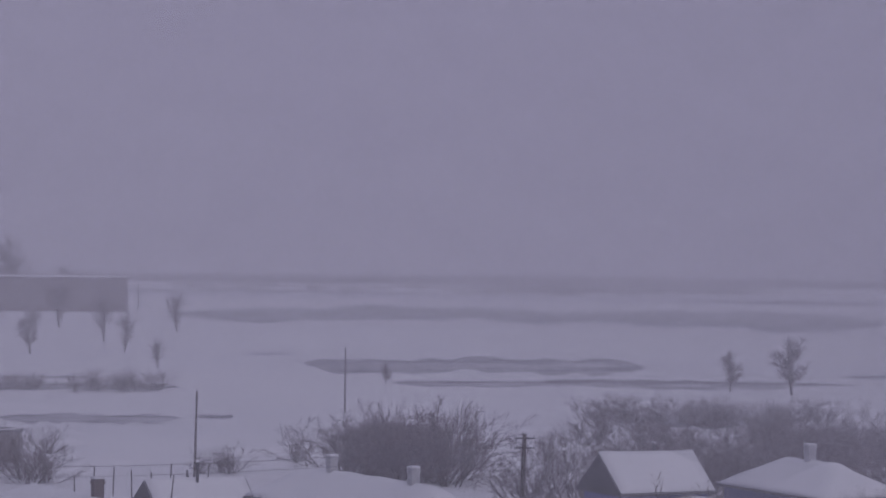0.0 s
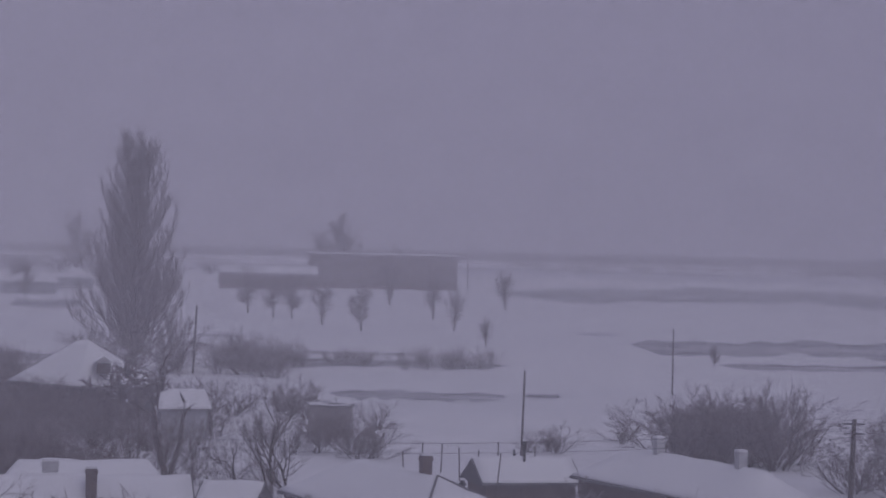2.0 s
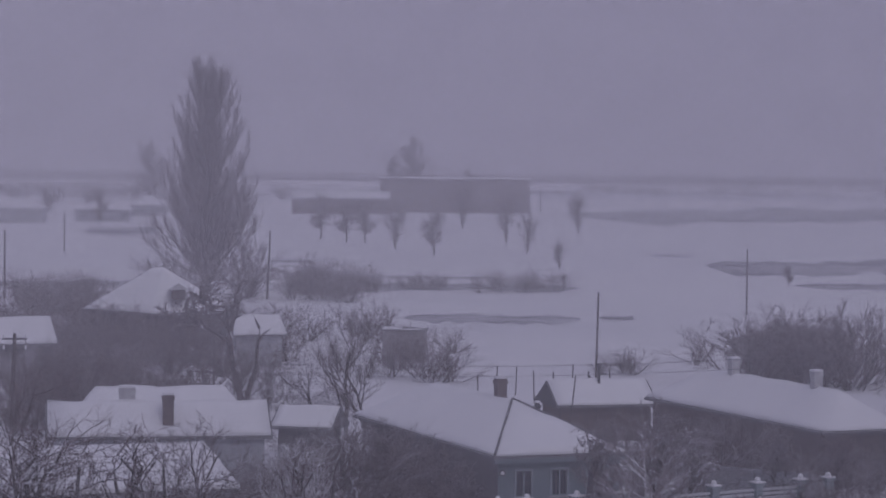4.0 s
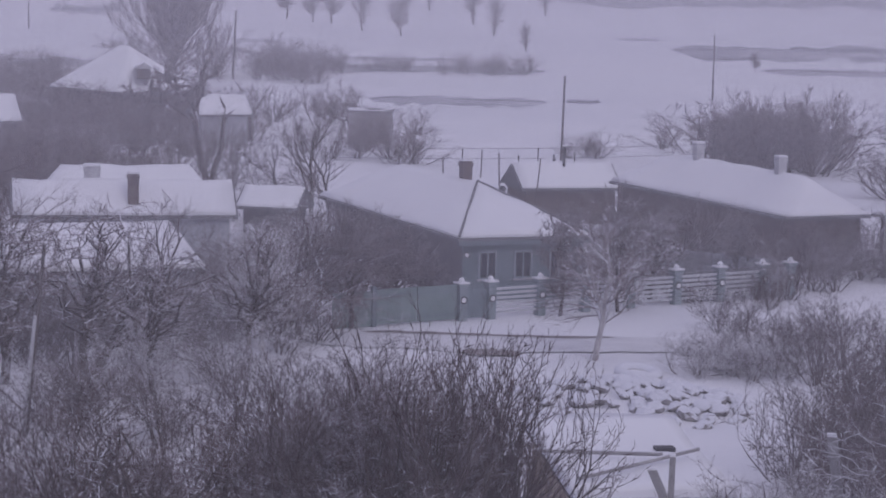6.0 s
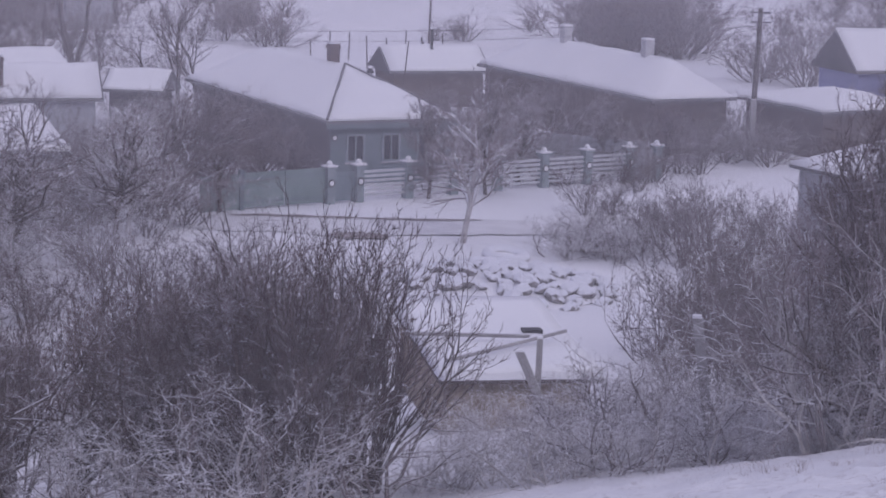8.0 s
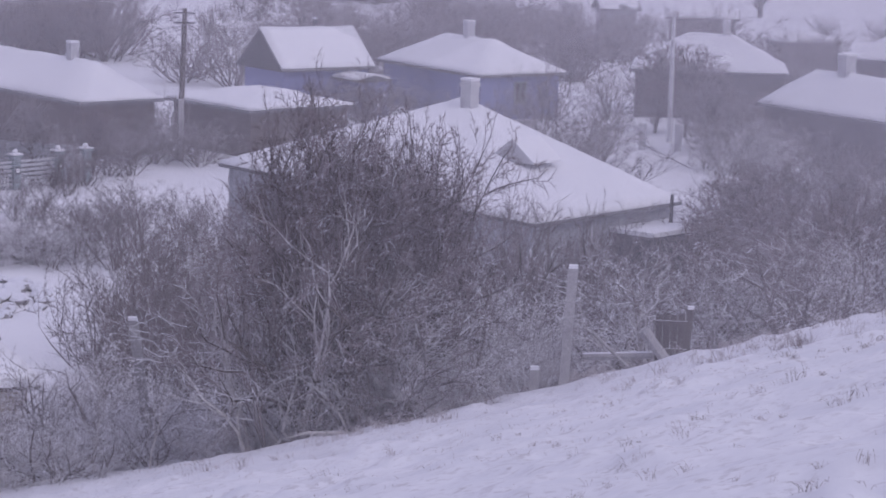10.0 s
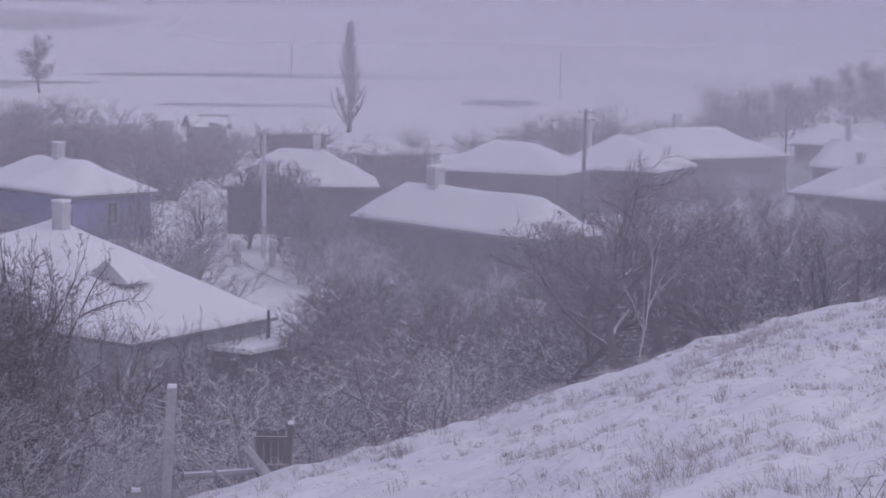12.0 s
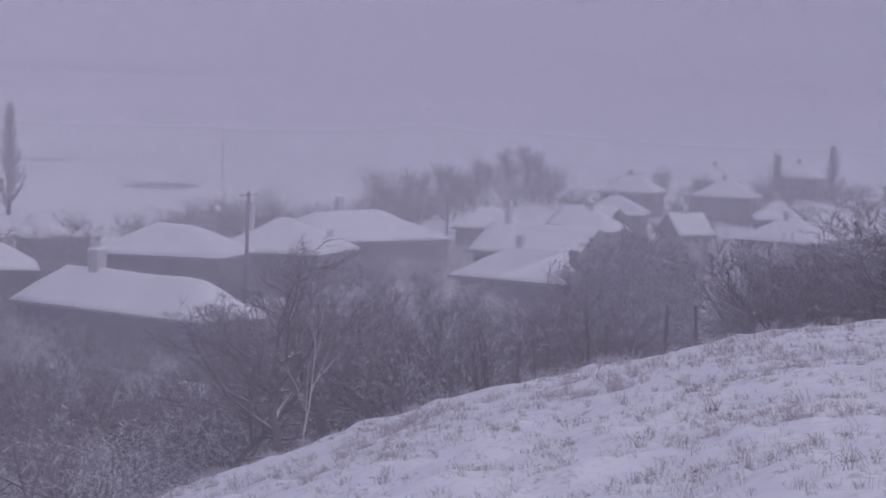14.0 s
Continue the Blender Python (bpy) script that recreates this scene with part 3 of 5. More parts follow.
def tube_mesh(name, tubes, material, wide=1.0):
    verts, faces = [], []
    for pts, radii, sides in tubes:
        base = len(verts)
        for i, (p, r) in enumerate(zip(pts[:-1], radii)):
            d = (pts[min(i + 1, len(pts) - 1)] - pts[max(i - 1, 0)]).normalized()
            u = d.orthogonal().normalized()
            v = d.cross(u)
            for k in range(sides):
                a = 2 * math.pi * k / sides
                verts.append(p + (u * math.cos(a) + v * math.sin(a)) * r * wide)
        for i in range(len(pts) - 2):
            for k in range(sides):
                a, b = base + i * sides + k, base + i * sides + (k + 1) % sides
                faces.append((a, b, b + sides, a + sides))
        tip, last = len(verts), base + (len(pts) - 2) * sides
        verts.append(pts[-1])
        for k in range(sides):
            faces.append((last + k, last + (k + 1) % sides, tip))
    me = bpy.data.meshes.new(name)
    me.from_pydata(verts, [], faces)
    me.materials.append(material)
    return me


KINDS = {}


def kind(key, bark, twig, wide=1.0, stout=0.0, **how):
    t = grow(**how)
    KINDS[key] = (tube_mesh("trunk", t[0], bark, stout or max(1.0, wide * 0.7)), tube_mesh("crown", t[1], twig, wide), how["height"])


PALETWIG = two_tone("snow_lined_twig", (0.14, 0.115, 0.12), (0.33, 0.29, 0.3), 2, 18, snow=0.5, bump=0)
DEEPTWIG = two_tone("deep_brown_twig", (0.06, 0.046, 0.048), (0.17, 0.132, 0.132), 2, 18, snow=0.42, bump=0)
# near, middle and far shrubs; frosted ones; orchard trees; tall trees
NEAR = dict(levels=3, kids=(7, 6, 5), spread=(0.55, 0.6, 0.65), up=0.35, curl=0.34, start=0.05, shrink=0.56, stems=15, height=4, trunk_r=0.04)
MID = dict(levels=3, kids=(6, 5, 5), spread=(0.6, 0.65, 0.65), up=0.3, curl=0.36, start=0.05, shrink=0.58, stems=9, height=4, trunk_r=0.032, fine=1)
FAR = dict(levels=3, kids=(6, 4, 4), spread=(0.6, 0.65, 0.7), up=0.3, curl=0.32, start=0.05, shrink=0.58, stems=9, height=4, trunk_r=0.03, fine=1)
for k in range(3):
    kind("near_dark_%d" % k, BARK if k else GREYTWIG, TWIG if k else GREYTWIG, 1.5, seed=11 + k, **NEAR)
    kind("mid_dark_%d" % k, BARK, TWIG, 1.3, seed=21 + k, **MID)
    kind("mid_grey_%d" % k, GREYTWIG, GREYTWIG, 1.3, seed=31 + k, **MID)
    kind("far_dark_%d" % k, BARK, TWIG, 2.0, seed=41 + k, **FAR)
for k in range(3):
    kind("tangle_%d" % k, (GREYTWIG, BIRCHBARK, GREYTWIG)[k], (FROST, FROST, PALETWIG)[k], 1.1, 1.0, seed=101 + k, height=4, trunk_r=0.055, levels=3, kids=(6, 5, 4), spread=(0.8, 0.8, 0.8), up=0.05, curl=0.62, start=0.2, shrink=0.6, stems=7, splay=(0.2, 1.5), fine=3)
for k in range(2):
    kind("near_deep_%d" % k, BARK, DEEPTWIG, 0.95, 0.95, seed=71 + k, **dict(NEAR, stems=22, kids=(6, 5, 3), spread=(0.45, 0.55, 0.6), up=0.5, shrink=0.5, trunk_r=0.04, curl=0.36, start=0.25, splay=(0.05, 0.8)))
    kind("dense_thorn_%d" % k, BARK, (DEEPTWIG, PALETWIG)[k], 0.85, seed=81 + k, **dict(NEAR, levels=4, stems=11, kids=(8, 6, 5, 3), spread=(0.7, 0.7, 0.75, 0.8), splay=(0.05, 0.5), curl=0.5, up=0.16, start=0.25, shrink=0.54, trunk_r=0.06, fine=1))
    kind("pale_limb_%d" % k, BIRCHBARK, BIRCHBARK, 1.0, seed=91 + k, height=5, trunk_r=0.055, levels=2, kids=(6, 4), spread=(0.5, 0.6), up=0.4, curl=0.48, start=0.3, shrink=0.5, stems=3, splay=(0.05, 0.4), fine=3)
    kind("near_frost_%d" % k, FROST, FROST, 0.95, seed=51 + k, **dict(NEAR, stems=9, curl=0.45, up=0.25, spread=(0.7, 0.7, 0.7)))
    kind("mid_frost_%d" % k, FROST, FROST, 1.05, seed=61 + k, **dict(MID, curl=0.45, up=0.25, spread=(0.7, 0.7, 0.7)))
    kind("far_grey_%d" % k, GREYTWIG, GREYTWIG, 2.0, seed=66 + k, **FAR)
ORCHARD = dict(levels=4, kids=(9, 6, 5, 4), spread=(0.9, 0.75, 0.65, 0.6), up=0.28, curl=0.36, start=0.2, shrink=0.72, fine=1, height=6, trunk_r=0.13)
kind("orchard_dark", BARK, TWIG, 1.2, seed=5, **ORCHARD)
kind("orchard_dark_2", BARK, GREYTWIG, 1.2, seed=15, **ORCHARD)
kind("orchard_grey", GREYTWIG, GREYTWIG, 1.2, seed=6, **ORCHARD)
kind("lane_tree", FROST, PALETWIG, 1.1, seed=7, **dict(ORCHARD, kids=(10, 7, 5, 4), start=0.28))
kind("orchard_frost", FROST, FROST, 1.2, seed=7, **ORCHARD)
kind("birch", BIRCHBARK, GREYTWIG, 1.0, seed=8, height=6, trunk_r=0.06, levels=4, kids=(7, 6, 5, 4), spread=(0.6, 0.6, 0.6, 0.6), up=0.4, curl=0.25, start=0.2, shrink=0.6)
kind("tall", BARK, GREYTWIG, 1.5, seed=18, height=8, trunk_r=0.11, levels=4, kids=(9, 6, 5, 3), spread=(0.55, 0.55, 0.6, 0.6), up=0.5, curl=0.28, start=0.2, shrink=0.55)


def plume(key, seed, height, profile, limbs, twigs, wide, limb_r=0.13):
    """A fastigiate poplar: limbs leave the trunk low and sweep straight up; profile gives its radius by height."""
    rnd = random.Random(seed)
    hs, rs = zip(*profile)
    trunk, crown = [([Vector((0, 0, height * (k / 8) * 0.9 - 0.3 * (k == 0))) for k in range(9)], [0.045 * height ** 0.6 * (1 - 0.85 * k / 8) for k in range(9)], 7)], []

    def sweep(p, a, out, rise, r, n, store, sides):
        pts, at = [p], rnd.uniform(-0.5, 0.5)
        for k in range(1, n + 1):
            u = k / n
            reach = out * (1 - (1 - u) ** 1.35)
            pts.append(p + Vector((math.cos(a + at * u) * reach, math.sin(a + at * u) * reach, rise * (0.35 * u + 0.65 * u ** 1.25))) + Vector((rnd.gauss(0, 1), rnd.gauss(0, 1), 0)) * 0.012 * rise * u)
        store.append((pts, [r * (1 - 0.8 * k / n) for k in range(n + 1)], sides))
        return pts

    for k in range(limbs):
        h0 = height * (0.03 + 0.78 * rnd.random() ** 1.2)
        a = rnd.uniform(0, 6.283)
        h1 = min(height * rnd.uniform(0.93, 1.0), h0 + height * rnd.uniform(0.14, 0.34))
        out = float(np.interp(h1 / height, hs, rs)) * rnd.random() ** 0.4
        pts = sweep(Vector((0, 0, h0)), a, out, h1 - h0, limb_r * rnd.uniform(0.6, 1.1), 7, trunk, 4)
        for j in range(twigs):
            u = 0.12 + 0.85 * rnd.random()
            i = min(int(u * 7), 6)
            q = pts[i].lerp(pts[i + 1], u * 7 - i)
            ln = height * rnd.uniform(0.035, 0.1)
            tw = sweep(q, a + rnd.gauss(0, 1.3), ln * rnd.uniform(0.1, 0.38), ln, 0.02, 3, crown, 3)
            for _ in range(2):
                b = tw[1].lerp(tw[2], rnd.random())
                sweep(b, rnd.uniform(0, 6.283), ln * 0.22, ln * 0.55, 0.013, 2, crown, 3)
    KINDS[key] = (tube_mesh("trunk", trunk, BARK), tube_mesh("crown", crown, TWIG, wide), height)


def globe(key, seed, height, radius, clear, limbs, twigs, wide, twig, trunk_r=0.1, trunk_lean=0.0):
    """A round-headed bare tree: limbs reach from a short trunk into an oval crown full of twigs."""
    rnd = random.Random(seed)
    mid, half = (height + clear) / 2, (height - clear) / 2
    stem = [Vector((trunk_lean * u * height + 0.03 * height * math.sin(5 * u + seed), 0.02 * height * math.sin(4 * u), height * 0.7 * u - 0.3 * (u == 0))) for u in (0, 0.2, 0.4, 0.6, 0.8, 1.0)]
    trunk, crown = [(stem, [trunk_r * (1 - 0.13 * k) for k in range(6)], 6)], []

    def bent(p, q, r, n, store, sides, wob):
        pts = [p.lerp(q, k / n) + Vector((rnd.gauss(0, wob), rnd.gauss(0, wob), rnd.gauss(0, wob) + 1.2 * wob * math.sin(3.14 * k / n))) * (k > 0) for k in range(n + 1)]
        store.append((pts, [r * (1 - 0.75 * k / n) for k in range(n + 1)], sides))
        return pts

    for k in range(limbs):
        d = Vector((rnd.gauss(0, 1), rnd.gauss(0, 1), rnd.gauss(0.25, 1))).normalized() * rnd.uniform(0.55, 1.0) ** 0.5
        lump = 1 + 0.3 * noise.noise(d * 1.6 + Vector((seed, 0, 0)))
        q = Vector((d.x * radius * lump + trunk_lean * mid, d.y * radius * lump, mid + d.z * half * lump))
        u = min(4.9, max(0.8, 5 * (q.z * 0.55) / (height * 0.7)) + rnd.uniform(-0.3, 0.3))
        p = stem[int(u)].lerp(stem[int(u) + 1], u - int(u))
        pts = bent(p, q, trunk_r * rnd.uniform(0.3, 0.5), 5, trunk, 4, 0.085 * radius)
        for j in range(twigs):
            u = rnd.uniform(1.2, 4.99)
            a = pts[int(u)].lerp(pts[int(u) + 1], u - int(u))
            e = Vector((rnd.gauss(0, 1), rnd.gauss(0, 1), rnd.gauss(0.5, 0.8))).normalized() * radius * rnd.uniform(0.16, 0.36)
            tw = bent(a, a + e, 0.012, 3, crown, 3, 0.03 * radius)
            for _ in range(3):
                b = tw[1].lerp(tw[2], rnd.random())
                f = (e.normalized() + Vector((rnd.gauss(0, 0.7), rnd.gauss(0, 0.7), rnd.gauss(0.2, 0.6)))).normalized() * radius * rnd.uniform(0.08, 0.2)
                bent(b, b + f, 0.009, 2, crown, 3, 0.012 * radius)
    KINDS[key] = (tube_mesh("trunk", trunk, BARK), tube_mesh("crown", crown, twig, wide), height)


globe("field_tree", 17, 6.0, 2.0, 1.3, 36, 11, 2.8, TWIG, 0.13)
globe("field_tree_2", 19, 6.0, 1.7, 1.0, 30, 11, 2.8, TWIG, 0.12, 0.08)
globe("yard_tree", 27, 6.0, 2.5, 0.7, 46, 14, 1.9, TWIG, 0.13)
globe("yard_tree_2", 28, 6.0, 2.2, 0.6, 40, 13, 1.9, GREYTWIG, 0.12, 0.06)
globe("knobbly_tree", 29, 6.0, 2.1, 1.5, 26, 9, 1.7, PALETWIG, 0.13)
globe("frost_tree", 30, 6.0, 2.4, 0.6, 40, 11, 1.7, FROST, 0.12)
globe("thorn_crown", 51, 6.0, 2.3, 0.9, 80, 22, 0.75, DEEPTWIG, 0.08)
globe("thorn_crown_2", 52, 6.0, 2.1, 0.9, 60, 18, 0.75, PALETWIG, 0.08)
globe("slope_tree", 53, 5.0, 2.0, 0.9, 24, 8, 1.0, DEEPTWIG, 0.1, -0.05)
plume("poplar", 9, 28.6, ((0, 2.0), (0.12, 5.6), (0.25, 6.9), (0.4, 6.3), (0.62, 4.7), (0.85, 3.3), (1.0, 1.3)), 210, 16, 2.0, 0.13)
plume("poplar_thin", 10, 11.2, ((0, 0.5), (0.15, 1.3), (0.33, 1.45), (0.5, 0.9), (0.75, 0.55), (1.0, 0.1)), 70, 10, 1.7, 0.05)


def spot(az, d):
    """The place at a bearing from the hilltop camera, in degrees, fitted to its view, and a distance."""
    return d * math.sin(radians(az)), d * math.cos(radians(az))


def tree(key, x, y, height, label, turn=0.0, wide=1.0, name="tree", group=""):
    a, b, h = KINDS[key]
    s = height / h
    ob = thing(name, Matrix.Translation((x, y, ground_z(x, y) - 0.05)) @ Matrix.Rotation(turn, 4, "Z") @ Matrix.Diagonal((s * wide, s * wide, s, 1)), label, name, group)
    for nm, me in (("trunk", a), ("crown", b)):
        new(nm, me).parent = ob
    return ob


# bearings and distances kept bush-free so snowy lane and yards show to the camera
OPEN = ((20.4, 22.3, 84, 156), (9.9, 12.2, 118, 134), (37.7, 39.3, 60, 165), (30.9, 31.6, 60, 124))


def thicket(family, count, label, group, az, dist, height, wide=1.1, seed=1, name="", kinds=3):
    """Bushes scattered over a stretch of bearings and distances."""
    rnd = random.Random(seed)
    name = name or {"grey": "shrub", "frost": "frosted_shrub"}.get(family.split("_")[1], "thorn_bush" if family[:3] == "far" else "bush")
    for k in range(count):
        a = az[0] + (az[1] - az[0]) * (k + rnd.random()) / count
        d = rnd.uniform(*dist)
        if any(a0 < a < a1 and d0 < d < d1 for a0, a1, d0, d1 in OPEN):
            continue
        x, y = spot(a, d)
        tree("%s_%d" % (family, rnd.randrange(kinds)), x, y, rnd.uniform(*height), label, rnd.uniform(0, 6.28), wide * rnd.uniform(0.85, 1.2), name, group)


def pruned_tree():
    """Old forked tree: one limb carries a crown that leans out, the other is cut back to stubs."""
    x, y = spot(-4.68, 172)
    ob = thing("tree", Matrix.Translation((x, y, ground_z(x, y))) @ Matrix.Rotation(radians(4.7), 4, "Z"), "forked old tree with one limb pruned to stubs", "tree")
    limbs = [((0.0, 0, -0.3), (-0.15, 0, 0.7), (-0.7, 0.1, 2.6), (-0.95, 0, 4.6), (-0.6, 0, 6.2), (-0.5, 0, 8.4)), ((0.1, 0, -0.2), (0.35, 0, 0.9), (0.85, 0, 2.6), (1.0, 0, 4.4), (1.15, 0, 5.4)),
             ((1.0, 0, 4.3), (1.35, 0, 4.9), (1.9, 0, 5.3)), ((1.1, 0, 5.3), (0.85, 0, 5.8), (0.75, 0, 6.1)), ((-0.9, 0, 4.3), (-2.2, 0.3, 5.2), (-3.6, 0.2, 5.6), (-5.0, 0.4, 6.1)), ((-0.8, 0, 5.0), (-2.0, -0.4, 6.6), (-3.2, -0.5, 7.3))]
    tubes = [([Vector(p) for p in l], [r * (1 - 0.6 * k / (len(l) - 1)) for k in range(len(l))], 6) for l, r in zip(limbs, (0.26, 0.22, 0.12, 0.1, 0.13, 0.13))]
    new("trunk", tube_mesh("trunk", tubes, BARK)).parent = ob
    rnd, crown = random.Random(44), []
    for limb, count in ((0, 9), (4, 15), (5, 12)):
        pts = tubes[limb][0]
        for k in range(count):
            u = rnd.uniform(0.35 if limb else 0.6, 1.0) * (len(pts) - 1)
            i = min(int(u), len(pts) - 2)
            t = grow(rnd.randrange(9999), rnd.uniform(1.8, 3.2), 0.05, 3, (5, 4, 3), (0.8, 0.8, 0.8), up=0.15, curl=0.5, start=0.1, shrink=0.6, fine=2)
            turn = Euler((rnd.gauss(0, 0.9), rnd.gauss(0, 0.9) - 0.3, rnd.uniform(0, 6.28))).to_matrix()
            at = pts[i].lerp(pts[i + 1], u - i)
            for tb in (*t[0], *t[1]):
                crown.append(([at + turn @ (p + Vector((0, 0, 0.3))) for p in tb[0]], tb[1], tb[2]))
    new("crown", tube_mesh("crown", crown, DEEPTWIG, 3.0)).parent = ob


# the field and its far trees
tree("poplar", -29.6, 309, 28.2, "tall bare poplar with upswept branches", 0.3, 1.22)
thicket("far_dark", 5, "bare scrub at the foot of the poplar", "poplar scrub", (-6.8, -4.2), (300, 310), (6, 9), 1.3, 140)
tree("poplar_thin", 102.7, 237.3, 11.2, "slender bare poplar at the edge of the field", 0, 1.4)
thicket("mid_dark", 14, "round bare thicket on the snow", "round thicket", (6.6, 9.2), (186, 198), (6.0, 8.2), 1.25, 3)
tree("far_dark_1", *spot(5.5, 212), 3.4, "small round bare bush", 1, 1.3, "bush")
thicket("far_dark", 3, "low bare bushes behind the cottage", "cottage bushes", (3.3, 4.3), (200, 206), (2.0, 3.2), 1.2, 4)
thicket("mid_dark", 7, "low dark bushes in the field", "field bushes", (-3.5, -1.6), (316, 328), (3.6, 5.4), 1.5, 5)
thicket("mid_dark", 4, "low dark bushes in the field", "field bushes", (-1.1, -0.2), (318, 326), (2.6, 3.6), 1.6, 6)
thicket("mid_dark", 7, "low dark bushes in the field", "field bushes", (0.5, 2.4), (316, 326), (3.4, 5.0), 1.5, 7)
for x, y, h in ((-10.2, 463, 9), (-3.4, 440, 8.5), (2.5, 598, 12), (10.6, 507, 11), (12.9, 450, 8), (28.4, 575, 10), (16.2, 386, 5), (-21.1, 502, 9), (-17, 495, 9), (45, 342, 3.0), (-27, 520, 10)):
    tree("field_tree" if int(x) % 2 else "field_tree_2", x, y, h, "small round-headed bare tree standing in the snowy field", x, 1.0, "tree", "field trees")
for x, y, h in ((-12, 830, 24), (4, 790, 14), (-20, 840, 18), (-95, 800, 22), (-102, 640, 9), (-90, 640, 9), (-83, 600, 8)):
    tree("field_tree", x, y, h, "hazy bare tree near the far farm", x, 0.9, "tree", "farm trees")
thicket("far_dark", 24, "hazy far woodland across the fields", "far woods", (9.5, 15.6), (1230, 1400), (6.0, 12.0), 3.0, 430)
thicket("far_dark", 14, "hazy far hedgerow across the fields", "far woods", (2.5, 9.0), (1300, 1450), (4.0, 8.0), 3.2, 431)
thicket("far_dark", 10, "hazy far trees beyond the farm", "far woods", (-10.0, -3.5), (860, 980), (7.0, 14.0), 1.8, 432)
tree("field_tree", 88.0, 324.0, 5.6, "thin bare tree on the far side of the village", 0, 1, "tree")
tree("field_tree", 93.9, 317.0, 7.8, "bare bushy tree on the far side of the village", 2, 1.1, "tree")
thicket("mid_dark", 9, "dark round scrub behind the poplar cottage", "cottage shrubs", (-9.6, -7.9), (262, 290), (4.6, 5.8), 1.5, 410)
thicket("mid_dark", 8, "dark scrub beyond the poplar pole", "field bushes", (-3.6, -2.2), (292, 318), (4.4, 6.0), 1.5, 411)
thicket("mid_dark", 7, "tall brown brush beside the concrete shed", "garden shrubs", (-2.6, 0.4), (188, 204), (3.4, 4.8), 1.3, 412)
thicket("mid_dark", 10, "dark brown brush under the poplar cottage", "cottage shrubs", (-8.6, -4.8), (194, 216), (3.6, 5.0), 1.4, 452)
thicket("mid_dark", 8, "dark brown scrub beside the village edge", "cottage shrubs", (-9.7, -7.2), (178, 192), (4.0, 5.4), 1.3, 462)
# gardens on the near left
thicket("mid_dark", 13, "grey-brown shrubs round the poplar cottage", "cottage shrubs", (-9.8, -3.6), (178, 214), (3.5, 5.5), 1.4, 8)
thicket("far_dark", 8, "dark bare shrubs beside the poplar cottage", "cottage shrubs", (-10.5, -7.0), (228, 262), (4.0, 6.0), 1.5, 9)
thicket("far_dark", 7, "bare shrubs beyond the gardens", "garden shrubs", (-4.0, 0.2), (205, 240), (3.0, 4.8), 1.4, 10)
thicket("mid_dark", 13, "brown brush before the poplar cottage", "cottage shrubs", (-10.0, -5.4), (150, 176), (4.0, 6.4), 1.3, 310)
thicket("far_dark", 10, "brown scrub beside the poplar cottage", "cottage shrubs", (-10.0, -3.4), (216, 236), (4.0, 6.0), 1.4, 311)
thicket("mid_grey", 12, "grey garden shrubs behind the outhouses", "garden shrubs", (-10.0, -2.4), (138, 172), (3.0, 4.8), 1.3, 11)
pruned_tree()
tree("tall", *spot(-2.35, 149), 9.4, "tall bare garden tree with knobbly twigs", 0.5, 1.2)
tree("tall", *spot(-1.9, 152), 7.8, "tall bare garden tree with knobbly twigs", 2.5, 1.2)
tree("orchard_dark_2", *spot(-2.9, 150), 7.0, "bushy bare garden tree", 1.5, 1.2)
for a, d, h, k in ((-9.0, 104, 7.6, "orchard_dark"), (-7.2, 100, 7.8, "orchard_dark_2"), (-10.2, 110, 8.0, "orchard_dark_2"), (-2.6, 108, 6.0, "orchard_grey"), (-3.4, 102, 5.0, "orchard_frost"), (-1.4, 111, 5.0, "orchard_grey")):
    tree(k, *spot(a, d), h * 1.2, "bare fruit tree in the snowy garden", d, 1.15, "tree", "garden trees")
thicket("mid_grey", 16, "grey shrubs along the garden fence", "fence shrubs", (-10.0, -2.2), (98, 116), (2.6, 4.4), 1.4, 12)
thicket("mid_dark", 14, "dark shrubs in the gardens", "fence shrubs", (-10.4, -2.4), (100, 122), (3.0, 4.6), 1.4, 212)
thicket("mid_dark", 6, "dark shrubs against the cottage wall", "fence shrubs", (-3.0, 0.4), (116, 124), (2.6, 3.8), 1.3, 112)
thicket("mid_frost", 6, "frosted brush below the gardens", "frosted brush", (-10.4, -0.5), (70, 96), (2.4, 3.8), 1.5, 13, kinds=2)
thicket("mid_grey", 16, "grey brush below the gardens", "garden brush", (-10.6, -0.2), (72, 98), (2.6, 4.2), 1.5, 113)
thicket("mid_dark", 15, "dark brush below the gardens", "garden brush", (-10.6, -1.0), (60, 90), (2.8, 4.0), 1.5, 114)
# the slope below the camera
tree("slope_tree", *spot(-6.1, 44.5), 4.6, "crooked dark-limbed tree on the slope", 0.8, 1.1)
tree("slope_tree", *spot(-4.6, 45.5), 3.9, "low dark-limbed tree on the slope", 3.8, 1.1)
tree("orchard_dark_2", *spot(-8.6, 51), 5.4, "crooked dark-limbed tree on the slope", 2.8, 1.2)
tree("far_grey_0", *spot(9.9, 137), 4.4, "grey shrub between two cottages", 0.8, 1.2, "wall_shrub")
thicket("near_deep", 7, "dense dark bush on the slope", "slope bushes", (-3.3, 2.3), (44, 49), (5.6, 6.8), 0.85, 14, "bush", 2)
for a, d, h, r in ((-3.0, 44.5, 4.0, 1.0), (-0.6, 44.0, 3.8, 2.0), (1.4, 44.6, 3.9, 3.0), (-7.2, 45.0, 3.6, 4.0)):
    tree("orchard_dark_2", *spot(a, d), h, "crooked snow-lined bush limbs on the slope", r, 1.2, "bush", "slope bushes")
